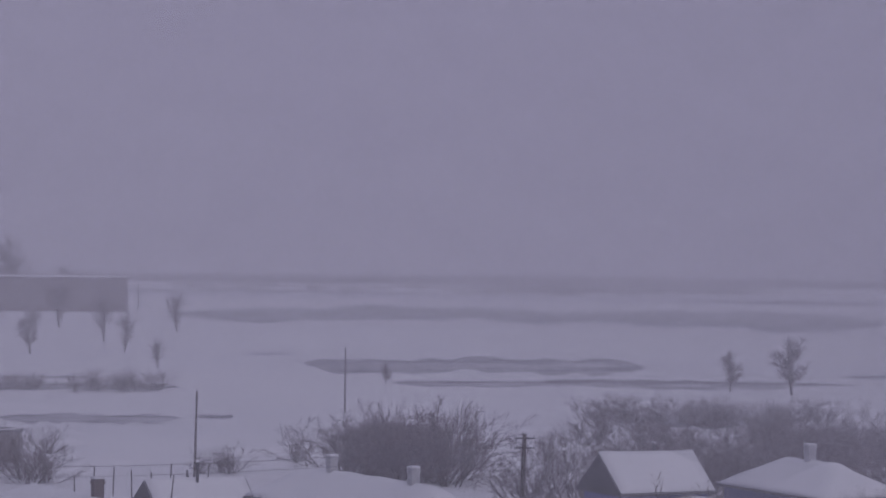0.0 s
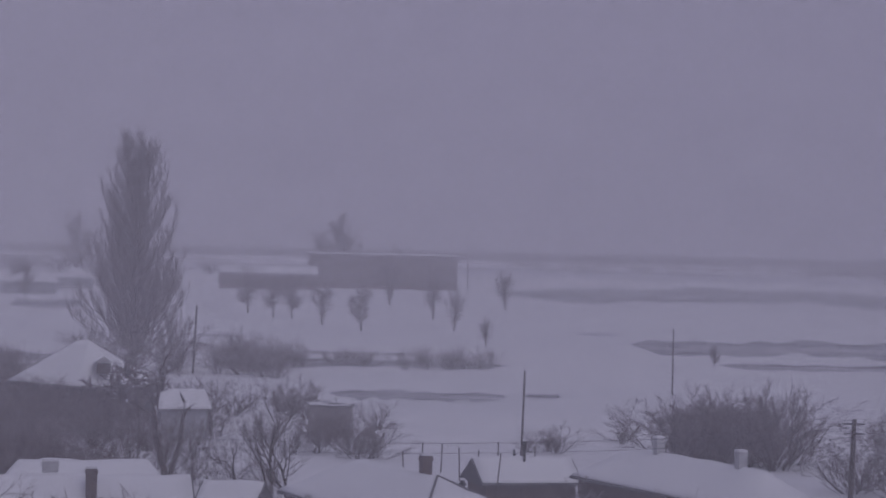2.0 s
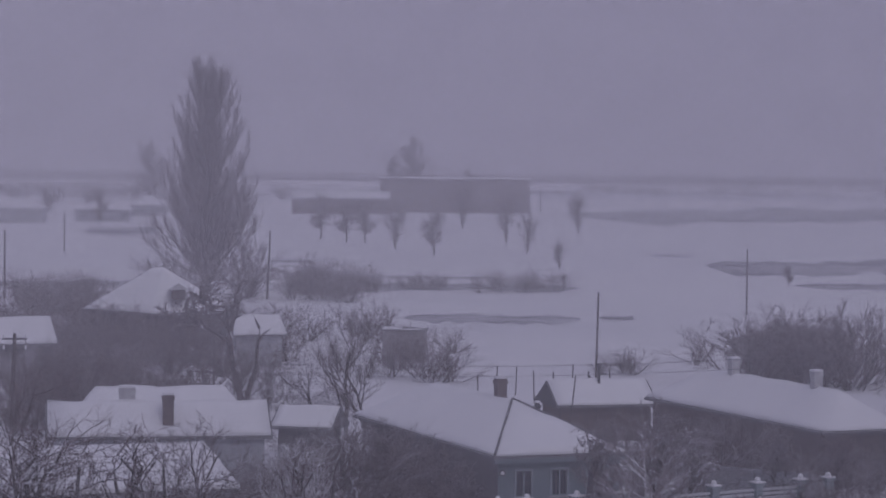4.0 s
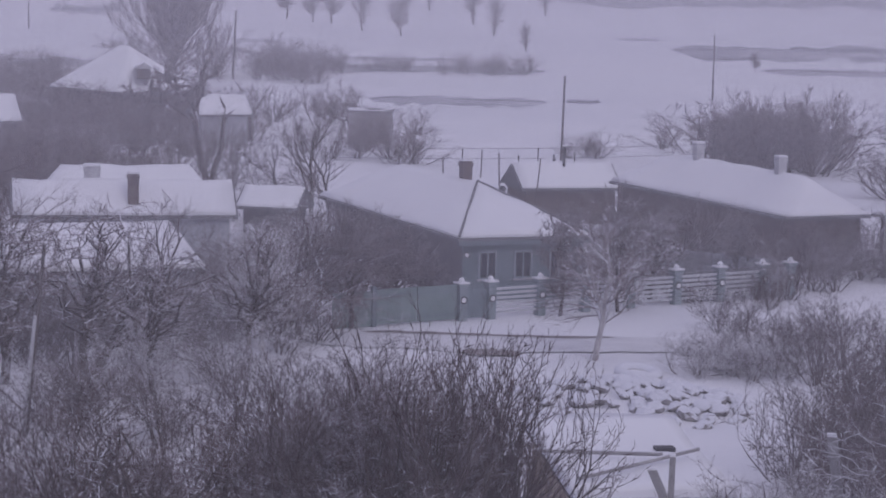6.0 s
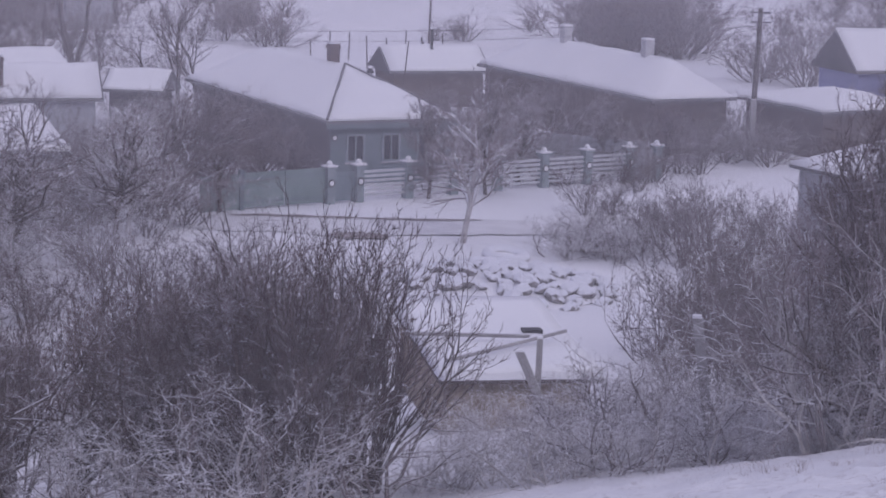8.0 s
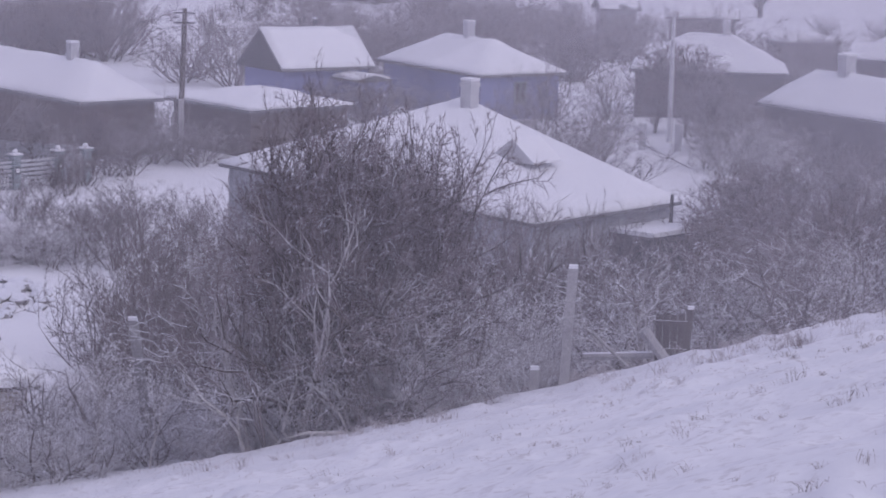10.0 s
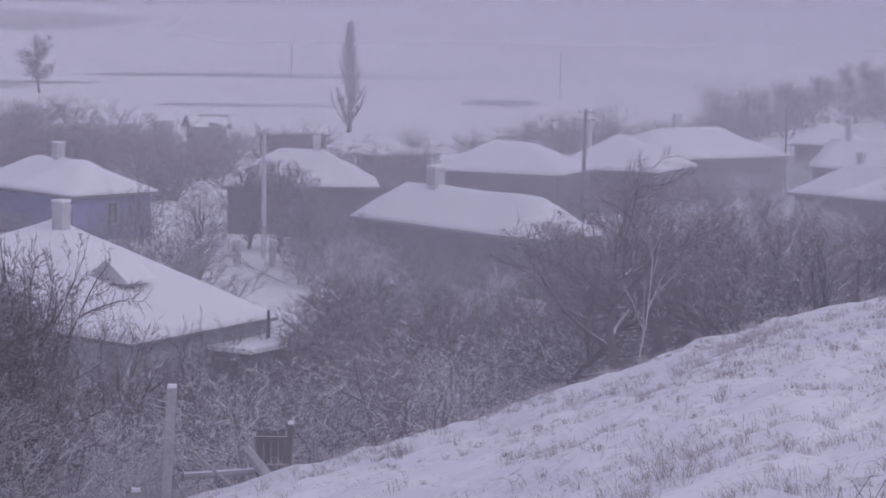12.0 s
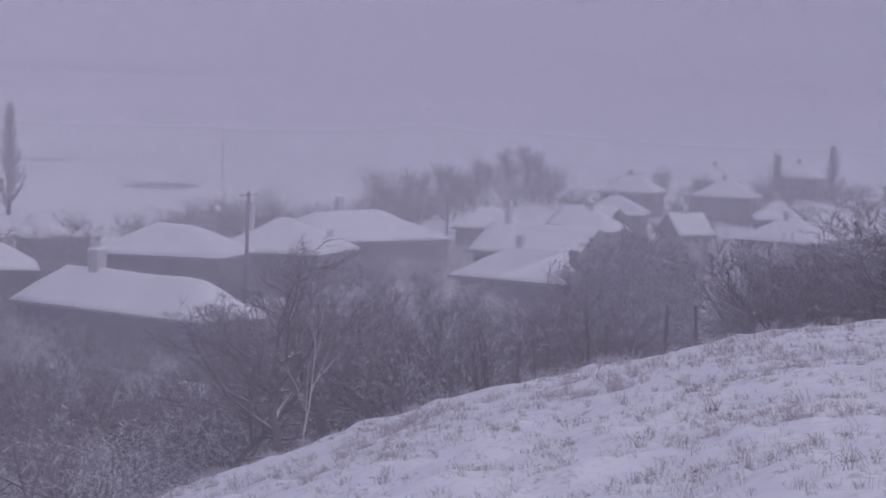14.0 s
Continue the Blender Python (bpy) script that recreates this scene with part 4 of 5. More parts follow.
thicket("near_deep", 4, "dark bare bush on the slope", "slope bushes", (-10.2, -5.8), (46, 52), (4.8, 6.0), 0.9, 15, "bush", 2)
thicket("near_frost", 3, "frosted bush among the slope bushes", "frosted brush", (-10.0, 3.0), (48, 52), (2.8, 4.0), 1.0, 312, kinds=2)
thicket("mid_frost", 4, "frosted twigs between the slope bushes", "frosted brush", (-10, 2.0), (54, 66), (2.2, 3.2), 1.4, 16, kinds=2)
# the lane, the rubble and the brown house
for a, d, h, k, w in ((3.3, 115.5, 5.2, "yard_tree_2", 0.9), (4.6, 117, 5.6, "yard_tree_2", 0.9), (5.4, 121, 4.6, "knobbly_tree", 1.1), (-0.4, 112, 4.4, "yard_tree_2", 0.9), (-1.4, 110, 5.2, "yard_tree_2", 1.0), (-2.4, 112, 5.6, "knobbly_tree", 1.1),
                      (0.3, 114.5, 3.4, "yard_tree_2", 0.9), (7.3, 126, 3.8, "yard_tree_2", 1.0), (8.6, 127, 3.6, "yard_tree", 1.0)):
    tree(k, *spot(a, d), h, "bare garden tree by the teal cottage", a * 7, w, "tree", "cottage trees")
for a, d, h in ((-9.3, 96, 7.2), (-7.3, 97, 7.0), (-5.9, 94, 5.8), (-3.6, 101, 5.8)):
    tree("knobbly_tree", *spot(a, d), h, "knobbly snow-lined fruit tree in the garden", a * 5, 1.25, "tree", "garden trees")
thicket("mid_dark", 12, "low dark shrubs behind the lane fence", "fence shrubs", (2.6, 8.4), (118.5, 124), (1.5, 2.4), 1.4, 150)
tree("lane_tree", *spot(4.1, 103), 7.4, "pale snow-lined tree by the lane", 0.6, 1.1)
thicket("mid_frost", 8, "frosted brush heap beside the lane", "lane brush", (6.0, 8.6), (99, 106), (1.5, 2.2), 1.6, 17, kinds=2)
thicket("mid_grey", 12, "grey shrubs before the brown cottage", "cottage shrubs", (2.8, 10.4), (122, 131), (2.6, 4.0), 1.3, 18)
thicket("mid_grey", 6, "brown brush near the rubble", "brown brush", (8.2, 11.8), (70, 84), (4.6, 6.0), 0.85, 19)
thicket("mid_dark", 4, "dark brush heap beside the lane", "lane brush", (6.4, 8.4), (100, 105), (1.4, 1.9), 1.7, 219)
tree("orchard_grey", *spot(6.1, 128), 5.8, "thin grey tree before the brown cottage", 1.0)
tree("orchard_grey", *spot(4.4, 124), 5.4, "thin grey tree behind the lane fence", 3.0, 1.2)
# crooked snow-lined tangles and the big bush on the hill edge
thicket("tangle", 7, "snow-lined tangle beside the garden shed", "edge tangles", (6.4, 9.4), (48, 55), (2.0, 2.9), 1.1, 460, "tangled_bush")
thicket("mid_grey", 8, "grey shrubs at the end of the lane fence", "lane brush", (6.6, 9.6), (106, 113), (2.0, 3.0), 1.3, 461)
for a, d, h, k in ((17.2, 64, 5.2, "knobbly_tree"), (18.0, 67, 5.4, "yard_tree_2"), (18.8, 62, 5.0, "knobbly_tree"), (19.6, 66, 4.8, "yard_tree_2"), (20.3, 63, 4.4, "knobbly_tree"), (16.3, 66, 5.2, "yard_tree_2")):
    tree(k, *spot(a, d), h, "bare tree close before the pale cottage", a * 8, 1.0, "tree", "cottage trees")
for a, d, h in ((-2.3, 46, 4.4), (-0.5, 45.6, 4.8), (0.9, 46, 4.5)):
    tree("thorn_crown", *spot(a, d), h, "dense dark twiggy bush on the slope", a * 9, 0.9, "bush", "slope bushes")
for a, d, h, w, k in ((14.2, 44.8, 5.9, 0.95, ""), (15.1, 45.4, 5.5, 0.9, ""), (13.4, 45.2, 4.9, 0.8, ""), (16.0, 45.8, 4.2, 0.85, "_2"), (14.7, 45.0, 5.2, 0.9, "_2")):
    tree("thorn_crown" + k, *spot(a, d), h, "dense twiggy crown of the big bare bush", a * 9, w, "bush", "edge bushes")
thicket("tangle", 16, "crooked snow-lined branches on the hill edge", "edge tangles", (5.0, 13.0), (43.8, 47), (1.3, 2.3), 1.4, 420, "tangled_bush")
thicket("tangle", 7, "curling twiggy branches of the big bush", "edge tangles", (12.6, 16.0), (43.3, 44.4), (3.6, 5.4), 0.8, 424, "tangled_bush")
thicket("tangle", 7, "snowy heap of cut branches by the lane", "lane brush", (6.2, 8.6), (99, 105), (1.7, 2.3), 1.4, 425, "brush_heap")
thicket("mid_grey", 7, "brown brush at the end of the lane", "lane brush", (8.4, 11.6), (92, 106), (3.0, 4.0), 1.1, 426, "bush")
thicket("tangle", 17, "crooked snow-lined branches behind the posts", "edge tangles", (14.4, 25.5), (45.5, 53), (2.6, 4.0), 1.05, 421, "tangled_bush")
thicket("tangle", 8, "crooked dark limbs among the slope bushes", "slope tangles", (-9.5, 2.6), (43, 46), (3.0, 4.2), 1.0, 422, "tangled_bush")
thicket("tangle", 12, "crooked branches in the orchard below the hill", "orchard tangles", (23.5, 34.0), (54, 66), (3.2, 4.4), 1.1, 423, "tangled_bush")
for a, d, h, w, r in ((13.5, 44.3, 8.0, 0.58, 2.6), (14.2, 45.0, 8.8, 0.56, 4.1), (15.0, 45.5, 8.4, 0.58, 2.3), (13.9, 44.0, 6.6, 0.6, 5.3), (15.8, 46.0, 6.2, 0.62, 0.3)):
    tree("dense_thorn_%d" % (int(d * 10) % 2), *spot(a, d), h, "large dense bare bush on the hill edge", r, w, "bush", "edge bushes")
for a, d, h, r in ((13.3, 43.4, 6.2, 0.5), (13.9, 43.5, 5.6, 2.2), (12.2, 43.6, 4.0, 4.0), (15.2, 43.7, 2.8, 5.2)):
    tree("pale_limb_%d" % (int(d * 10) % 2), *spot(a, d), h, "pale crooked stems within the dense bush", r, 1.0, "bush", "pale stems")
thicket("mid_grey", 11, "tall brown brush against the pale cottage", "tall brush", (9.9, 15.8), (70, 84), (5.4, 6.6), 0.8, 301)
thicket("mid_grey", 5, "tall grey brush against the pale cottage", "tall brush", (9.8, 17.4), (60, 72), (6.0, 7.0), 0.8, 302)
for a, d, h, r in ((17.0, 66, 9.6, 1), (17.8, 64, 9.2, 2), (18.8, 68, 9.8, 3), (19.6, 66, 9.0, 4), (17.3, 58, 8.0, 5)):
    tree("orchard_dark_2", *spot(a, d), h, "thin dark tree before the pale cottage", r, 0.6, "tree", "cottage trees")
for a, d, h, r in ((36.6, 138, 7.6, 0.5), (37.3, 136, 8.6, 1.5), (38.1, 139, 7.4, 2.5)):
    tree("field_tree", *spot(a, d), h, "dark bushy tree before the village houses", r, 1.0, "tree", "village trees")
for a, d, h, r in ((28.2, 54, 4.6, 1), (29.7, 52, 4.8, 2.5), (30.8, 55, 5.0, 3), (31.8, 57, 4.6, 4)):
    tree("orchard_dark", *spot(a, d), h, "dark bare tree behind the hill edge", r, 1.2, "tree", "edge trees")
thicket("near_frost", 9, "low frosted twigs at the foot of the bush", "edge brush", (10.8, 16.8), (43.2, 44.4), (0.8, 1.6), 1.3, 330, kinds=2)
thicket("mid_frost", 5, "low frosted brush before the shed", "edge brush", (3.6, 7.2), (53, 57), (1.4, 2.0), 1.3, 331, kinds=2)
thicket("mid_frost", 10, "frosted tangle behind the hill edge", "edge brush", (12.0, 19.5), (50, 58), (2.8, 3.8), 1.2, 303, kinds=2)
thicket("near_frost", 5, "frosted tangle below the hill edge", "edge brush", (8.2, 11.4), (46, 53), (1.2, 2.0), 1.6, 304, kinds=2)
thicket("near_frost", 6, "low frosted tangle below the hill edge", "edge brush", (3.2, 8.4), (44, 48), (1.0, 1.6), 1.5, 305, kinds=2)
thicket("mid_grey", 9, "grey brush behind the pale cottage", "yard brush", (17.2, 23.0), (86, 108), (4.0, 5.2), 1.2, 306)
thicket("near_frost", 5, "frosted low brush on the hill edge", "edge brush", (7.4, 13.0), (45, 54), (1.2, 2.0), 1.6, 20, kinds=2)
for a, d, h in ((8.6, 45.0, 2.6), (9.9, 44.6, 3.0), (10.6, 45.6, 2.4), (16.2, 44.8, 2.2)):
    tree("birch", *spot(a, d), h, "small pale crooked sapling on the hill edge", d, 1.0, "sapling", "pale saplings")
thicket("mid_frost", 6, "frosted twigs beside the shed", "edge brush", (7.6, 12.5), (56, 68), (1.8, 2.6), 1.4, 120, kinds=2)
thicket("near_frost", 5, "frosted low brush on the hill edge", "edge brush", (14.5, 19.0), (45, 52), (2.0, 2.8), 1.4, 21, kinds=2)
thicket("mid_grey", 12, "grey tangled brush behind the posts", "edge brush", (14.5, 25.0), (49, 60), (3.0, 4.2), 1.4, 22)
thicket("mid_dark", 8, "dark shrubs before the pale cottage", "edge brush", (15.0, 23.5), (60, 78), (3.0, 4.2), 1.3, 23)
for a, d, h, k in ((22.5, 70, 5.4, "orchard_grey"), (24.2, 66, 5.4, "orchard_dark_2"), (25.6, 72, 5.6, "orchard_grey"), (23.4, 78, 5.6, "orchard_dark_2"),
                   (26.6, 68, 5.2, "orchard_dark"), (24.8, 80, 5.4, "orchard_grey"), (27.6, 76, 5.4, "orchard_dark_2"), (21.4, 64, 4.6, "orchard_grey")):
    tree(k, *spot(a, d), h, "bare orchard tree below the hill", d, 1.3, "tree", "orchard trees")
tree("birch", *spot(30.0, 48), 3.4, "slim pale-stemmed birch on the hill edge", 0.5, 0.9)
thicket("mid_dark", 8, "dark bushy growth before the village houses", "village trees", (36.2, 38.5), (131, 142), (6.4, 8.8), 1.0, 320)
thicket("mid_dark", 14, "dark bushes before the village houses", "village bushes", (29.5, 36.5), (127, 147), (3.2, 4.8), 1.3, 321)
thicket("mid_frost", 8, "frosted bushes in the village yards", "village bushes", (28.5, 41.0), (118, 140), (3.0, 4.2), 1.3, 322, kinds=2)
thicket("mid_dark", 13, "dark brush behind the hill edge", "hill-edge brush", (27.0, 38.0), (54, 70), (2.7, 4.2), 1.3, 24)
thicket("mid_dark", 9, "brown-grey brush behind the hill edge", "hill-edge brush", (25.5, 38.0), (74, 100), (3.6, 5.2), 1.3, 25)
thicket("mid_dark", 18, "tall dark brush on the hill shoulder", "shoulder brush", (38.8, 44.8), (68, 86), (3.4, 5.0), 1.3, 26)
thicket("mid_grey", 14, "dark brush before the pale cottage", "cottage brush", (11.5, 18.6), (62, 82), (4.2, 5.6), 1.2, 130)
thicket("mid_grey", 6, "grey brush before the pale cottage", "cottage brush", (14.0, 20.0), (70, 84), (3.6, 4.6), 1.2, 131)
thicket("mid_dark", 11, "brown brush filling the orchard", "orchard brush", (21.5, 31.0), (78, 112), (3.6, 5.2), 1.4, 160)
thicket("mid_dark", 8, "dark brush filling the orchard", "orchard brush", (22.0, 31.0), (58, 84), (2.8, 4.2), 1.4, 161)
thicket("mid_dark", 14, "brown-grey brush between the houses", "yard brush", (16.6, 26.0), (122, 146), (3.4, 5.0), 1.4, 170)
thicket("mid_grey", 16, "grey brush between the houses", "yard brush", (16.0, 26.5), (108, 150), (3.2, 4.8), 1.4, 171)
thicket("far_dark", 14, "dark scrub between the far houses", "yard brush", (19.0, 29.0), (178, 205), (4.0, 6.0), 1.5, 172)
# crowns that stand before the house walls
for a, d, h, k in ((21.9, 150, 5.6, ""), (22.4, 140, 5.2, "_2"), (21.2, 152, 5.4, ""), (28.3, 118, 5.2, "_2"), (28.9, 116, 4.8, ""), (27.2, 111, 3.0, ""), (25.4, 112, 3.4, "_2"), (24.2, 114, 3.2, ""),
                   (30.4, 150, 4.4, "_2"), (31.6, 152, 4.2, ""), (32.6, 148, 4.6, "_2"), (33.6, 135, 4.4, ""), (34.4, 128, 4.2, "_2"), (35.4, 126, 4.6, ""), (36.2, 122, 4.8, ""), (36.6, 118, 4.4, ""),
                   (37.5, 150, 6.6, ""), (38.1, 152, 6.2, ""), (37.0, 152, 5.4, "_2"), (40.4, 106, 5.2, ""), (41.2, 102, 5.4, ""), (42.1, 106, 5.0, ""), (43.0, 104, 5.4, "")):
    tree("yard_tree" + k, *spot(a, d), h, "bare garden tree before a house wall", d + a, 1.15, "tree", "village trees")
for a, d, h in ((40.47, 300, 6.4), (41.7, 330, 6.6)):
    tree("poplar_thin", *spot(a, d), h, "narrow dark tree hazy behind the village", d, 2.2, "tree", "far trees")
for a, d, h in ((34.5, 330, 5.4), (34.9, 335, 5.8), (35.2, 330, 5.2), (33.2, 300, 4.2), (32.6, 290, 3.8), (33.8, 310, 4.6)):
    tree("field_tree", *spot(a, d), h, "hazy tall tree behind the village", d + a, 1.1, "tree", "back trees")
thicket("mid_dark", 22, "dark scrub behind the blue houses", "back thicket", (10.9, 18.6), (200, 236), (3.0, 4.4), 1.7, 401)
thicket("mid_dark", 12, "tall dark scrub behind the blue houses", "back thicket", (15.6, 19.6), (205, 232), (4.6, 6.2), 1.5, 402)
thicket("far_dark", 16, "hazy scrub at the field edge", "back thicket", (12.2, 17.4), (252, 275), (3.0, 4.2), 1.8, 403)
for a, d, h in ((29.8, 138, 4.6), (30.7, 141, 4.4), (31.4, 137, 4.2), (32.2, 140, 4.6), (33.0, 138, 4.0), (33.7, 142, 4.4), (34.6, 136, 4.2), (38.6, 140, 4.0), (39.5, 150, 4.4), (24.6, 118, 3.0), (26.2, 112, 3.0)):
    tree("frost_tree", *spot(a, d), h, "snow-lined bare tree in a village yard", d * a, 1.05, "tree", "village trees")
thicket("mid_frost", 26, "snow-lined shrubs in the village yards", "yard shrubs", (27.6, 36.6), (138, 160), (2.2, 3.4), 1.4, 440, kinds=2)
thicket("mid_frost", 12, "snow-lined shrubs round the far cottages", "yard shrubs", (36.0, 43.5), (150, 205), (2.4, 3.6), 1.5, 441, kinds=2)
for a, d, h in ((28.6, 108, 4.6), (29.2, 104, 4.4), (28.0, 121, 5.0), (29.8, 110, 4.4)):
    tree("yard_tree", *spot(a, d), h, "dense bare tree at the end of the cottage", d, 1.2, "tree", "village trees")
thicket("mid_dark", 13, "dark scrub round the low shed", "yard brush", (22.4, 25.8), (158, 184), (3.0, 4.6), 1.4, 450)
thicket("mid_dark", 18, "hazy bare scrub behind the village roofs", "back trees", (26.4, 32.6), (214, 246), (3.0, 4.4), 1.5, 451)
for a, d, h in ((32.3, 292, 4.2), (32.9, 300, 4.6), (33.5, 296, 4.2), (34.0, 312, 4.8), (37.2, 300, 4.0), (38.0, 310, 4.4), (38.8, 300, 4.0)):
    tree("field_tree_2", *spot(a, d), h, "hazy round tree behind the village", d + a, 1.3, "tree", "back trees")
for a, d, h in ((22.8, 84, 4.8), (23.6, 90, 5.0), (24.4, 82, 4.6), (25.2, 92, 5.0), (26.0, 86, 4.6), (26.8, 94, 4.8), (23.2, 98, 5.0)):
    tree("yard_tree", *spot(a, d), h, "dark bare fruit tree below the lane", d * 3, 1.2, "tree", "orchard trees")
# between the village houses
thicket("mid_grey", 12, "grey shrubs between the houses", "yard shrubs", (17.5, 27.0), (102, 122), (2.6, 4.0), 1.3, 27)
thicket("mid_dark", 10, "dark shrubs along the village lane", "yard shrubs", (18.6, 27.0), (153, 178), (3.4, 5.4), 1.4, 28)
thicket("mid_grey", 6, "grey shrubs at the cottage wall", "yard shrubs", (22.6, 27.8), (112, 122), (2.6, 3.6), 1.3, 128)
thicket("far_dark", 18, "dark bare thicket behind the blue houses", "back thicket", (12.8, 20.4), (176, 210), (3.6, 5.6), 1.4, 29)
thicket("far_grey", 12, "pale frosted trees behind the blue houses", "back thicket", (10.4, 15.6), (165, 200), (3.0, 5.2), 1.3, 30, kinds=2)
thicket("far_dark", 12, "bare shrubs at the field edge", "field-edge shrubs", (19.6, 30.0), (200, 238), (2.6, 4.8), 1.4, 31)
thicket("far_dark", 12, "dark trees behind the village", "back trees", (28.0, 32.4), (222, 262), (3.6, 5.2), 1.3, 32)
thicket("far_dark", 9, "hazy trees behind the village", "back trees", (31.4, 34.0), (250, 290), (4.4, 6.4), 1.1, 33)
thicket("far_dark", 7, "hazy tall trees behind the village", "back trees", (33.4, 36.0), (285, 330), (4.2, 5.4), 1.4, 233)
thicket("far_dark", 18, "hazy trees among the far houses", "far trees", (35.2, 43.8), (230, 340), (3.0, 5.2), 1.4, 34)
thicket("mid_grey", 22, "bare garden trees among the houses", "village trees", (28.0, 43.2), (112, 150), (3.2, 5.0), 1.2, 35)
thicket("mid_dark", 13, "dark bare trees among the houses", "village trees", (29.0, 43.2), (98, 135), (3.2, 4.8), 1.2, 235)
tree("far_dark_0", *spot(37.5, 138), 6.4, "large dark rounded tree in the village", 0, 1.1)
tree("far_dark_2", *spot(38.0, 139), 6.0, "large dark rounded tree in the village", 2, 1.1)


def skirt(corner, along, L, W, n, family="far_dark", kinds=3, height=(2.4, 3.8)):
    """Bare shrubs growing along the two near walls of a house."""
    rnd = random.Random(int(corner[0] * 10))
    dx, dy = Vector(along).normalized()
    for k in range(n):
        u = rnd.uniform(-0.05, 1.05)
        out = rnd.uniform(1.2, 6.0)
        if k % 3:
            x, y = corner[0] + dx * L * u - dy * out, corner[1] + dy * L * u + dx * out
        else:
            x, y = corner[0] + dy * W * u - dx * out, corner[1] - dx * W * u - dy * out
        tree("%s_%d" % (family, rnd.randrange(kinds)), x, y, rnd.uniform(*height), "bare shrub growing against a house wall", rnd.uniform(0, 6), 1.5, "wall_shrub", "wall shrubs")


for corner, along, L, W, n in YARDS:
    skirt(corner, along, L, W, n, *rndfam[n % 2])


# ---- poles, posts and wires ----
def pole(az, d, height, label, lean=(0.0, 0.0), r=0.11, material=None, arm=True, group=""):
    x, y = spot(az, d)
    ob = thing("utility_pole", Matrix.Translation((x, y, ground_z(x, y))), label, "pole", group)
    top = (lean[0] * height, lean[1] * height, height)
    part("post", rod(bmesh.new(), (0, 0, -0.3), top, r, r * 0.7, 8), material or WOOD, ob)
    if arm:
        q = Vector(top)
        c = Vector((math.cos(radians(az)), -math.sin(radians(az)), 0))
        for k, dz in enumerate((0.25, 0.75)):
            p = q - Vector((0, 0, dz))
            bar = part("crossarm", rod(bmesh.new(), p - c * 0.55, p + c * 0.55, 0.045, 0.045, 6), IRON, ob)
            for sgn in (-0.5, 0.5):
                part("insulator", rod(bmesh.new(), p + c * sgn + Vector((0, 0, 0.02)), p + c * sgn + Vector((0, 0, 0.2)), 0.05, 0.035, 6), WHITEPAINT, bar)
    return ob


power_pole = pole(10.50, 133, 7.9, "weathered wooden power pole on a concrete stub", (0.03, 0), 0.17)
part("stub", boxed(-0.12, -0.42, -0.3, 0.16, -0.19, 3.2), CONCRETE, power_pole, "pale concrete stub")
pole(21.50, 147, 7.2, "pale concrete power pole by the village lane", (0.0, 0), 0.17, WHITEBRICK, False)
pole(6.57, 280, 7.2, "thin far pole in the field", (0, 0), 0.1, None, False)
pole(3.23, 190, 7.0, "dark wooden pole behind the cottages", (0.02, 0), 0.1, None, False)
pole(-4.15, 301, 8.0, "dark wooden pole near the poplar", (0.04, 0), 0.14, None, False)
pole(-5.35, 172, 4.6, "dark garden pole leaning slightly", (0.03, 0), 0.07, None, False)
pole(-8.65, 446, 6.5, "faint pole in the field", (0, 0), 0.12, None, False)
pole(-1.22, 692, 17, "faint tall mast near the far barn", (0, 0), 0.2, None, False)
pole(1.95, 805, 18, "faint tall mast near the far barn", (0, 0), 0.2, None, False)
pole(-9.85, 118, 8.7, "grey wooden pole among fruit trees", (0.03, 0), 0.12)
pole(-9.95, 300, 8.0, "dark pole at the edge of the field", (0.0, 0), 0.14, None, False)
pole(28.65, 170, 7.6, "power pole with crossarms among the roofs", (0.02, 0), 0.16)
pole(22.1, 375, 8, "faint far pole beyond the village", (0, 0), 0.07, None, False)
pole(28.1, 330, 7, "faint far pole beyond the village", (0, 0), 0.06, None, False)
pole(33.15, 200, 6.5, "thin pole between the houses", (0, 0), 0.1, None, False)
pole(18.45, 112, 4.6, "thin rusty mast beside the cottage", (0.03, 0), 0.04, IRON, False)
pole(27.62, 116, 3.9, "dark post at the end of the roof", (0.0, 0), 0.1, None, False)
pole(21.62, 100, 3.4, "dark iron post beside the cottage roof", (0.0, 0), 0.1, IRON, False)
pole(3.05, 165, 3.2, "dark stove pipe post behind the cottage", (0.02, 0), 0.08, IRON, False)
pole(2.62, 150, 4.2, "slanting thin mast by the shed", (0.1, 0), 0.05, None, False)
garden_post = pole(-8.72, 86, 6.5, "slim leaning garden post on a concrete stub", (0.1, 0), 0.08, WOOD, False)
part("stub", rod(bmesh.new(), (-0.06, -0.14, -0.2), (0.36, -0.14, 4.1), 0.075, 0.065, 6), WHITEBRICK, garden_post, "pale concrete stub")


def post(az, d, h, w, label, lean=(0.0, 0.0), material=None, name="fence_post"):
    x, y = spot(az, d)
    ob = thing(name, Matrix.Translation((x, y, ground_z(x, y))) @ Matrix.Rotation(radians(-az), 4, "Z"), label, "post", "old fence posts" if name == "fence_post" else "gate pillars")
    bm = bmesh.new()
    sh = Matrix.Identity(4)
    sh[0][2], sh[1][2] = lean
    box(bm, -w / 2, -w / 2, -0.4, w / 2, w / 2, h, sh)
    bmesh.ops.bevel(bm, geom=bm.edges[:], offset=w * 0.12, segments=1)
    part("shaft", bm, material or CONCRETE, ob)
    if w > 0.1:
        part("snow_cap", box(bmesh.new(), -w * 0.45, -w * 0.45, h, w * 0.45, w * 0.45, h + 0.05, sh), ROOF_SNOW, ob)


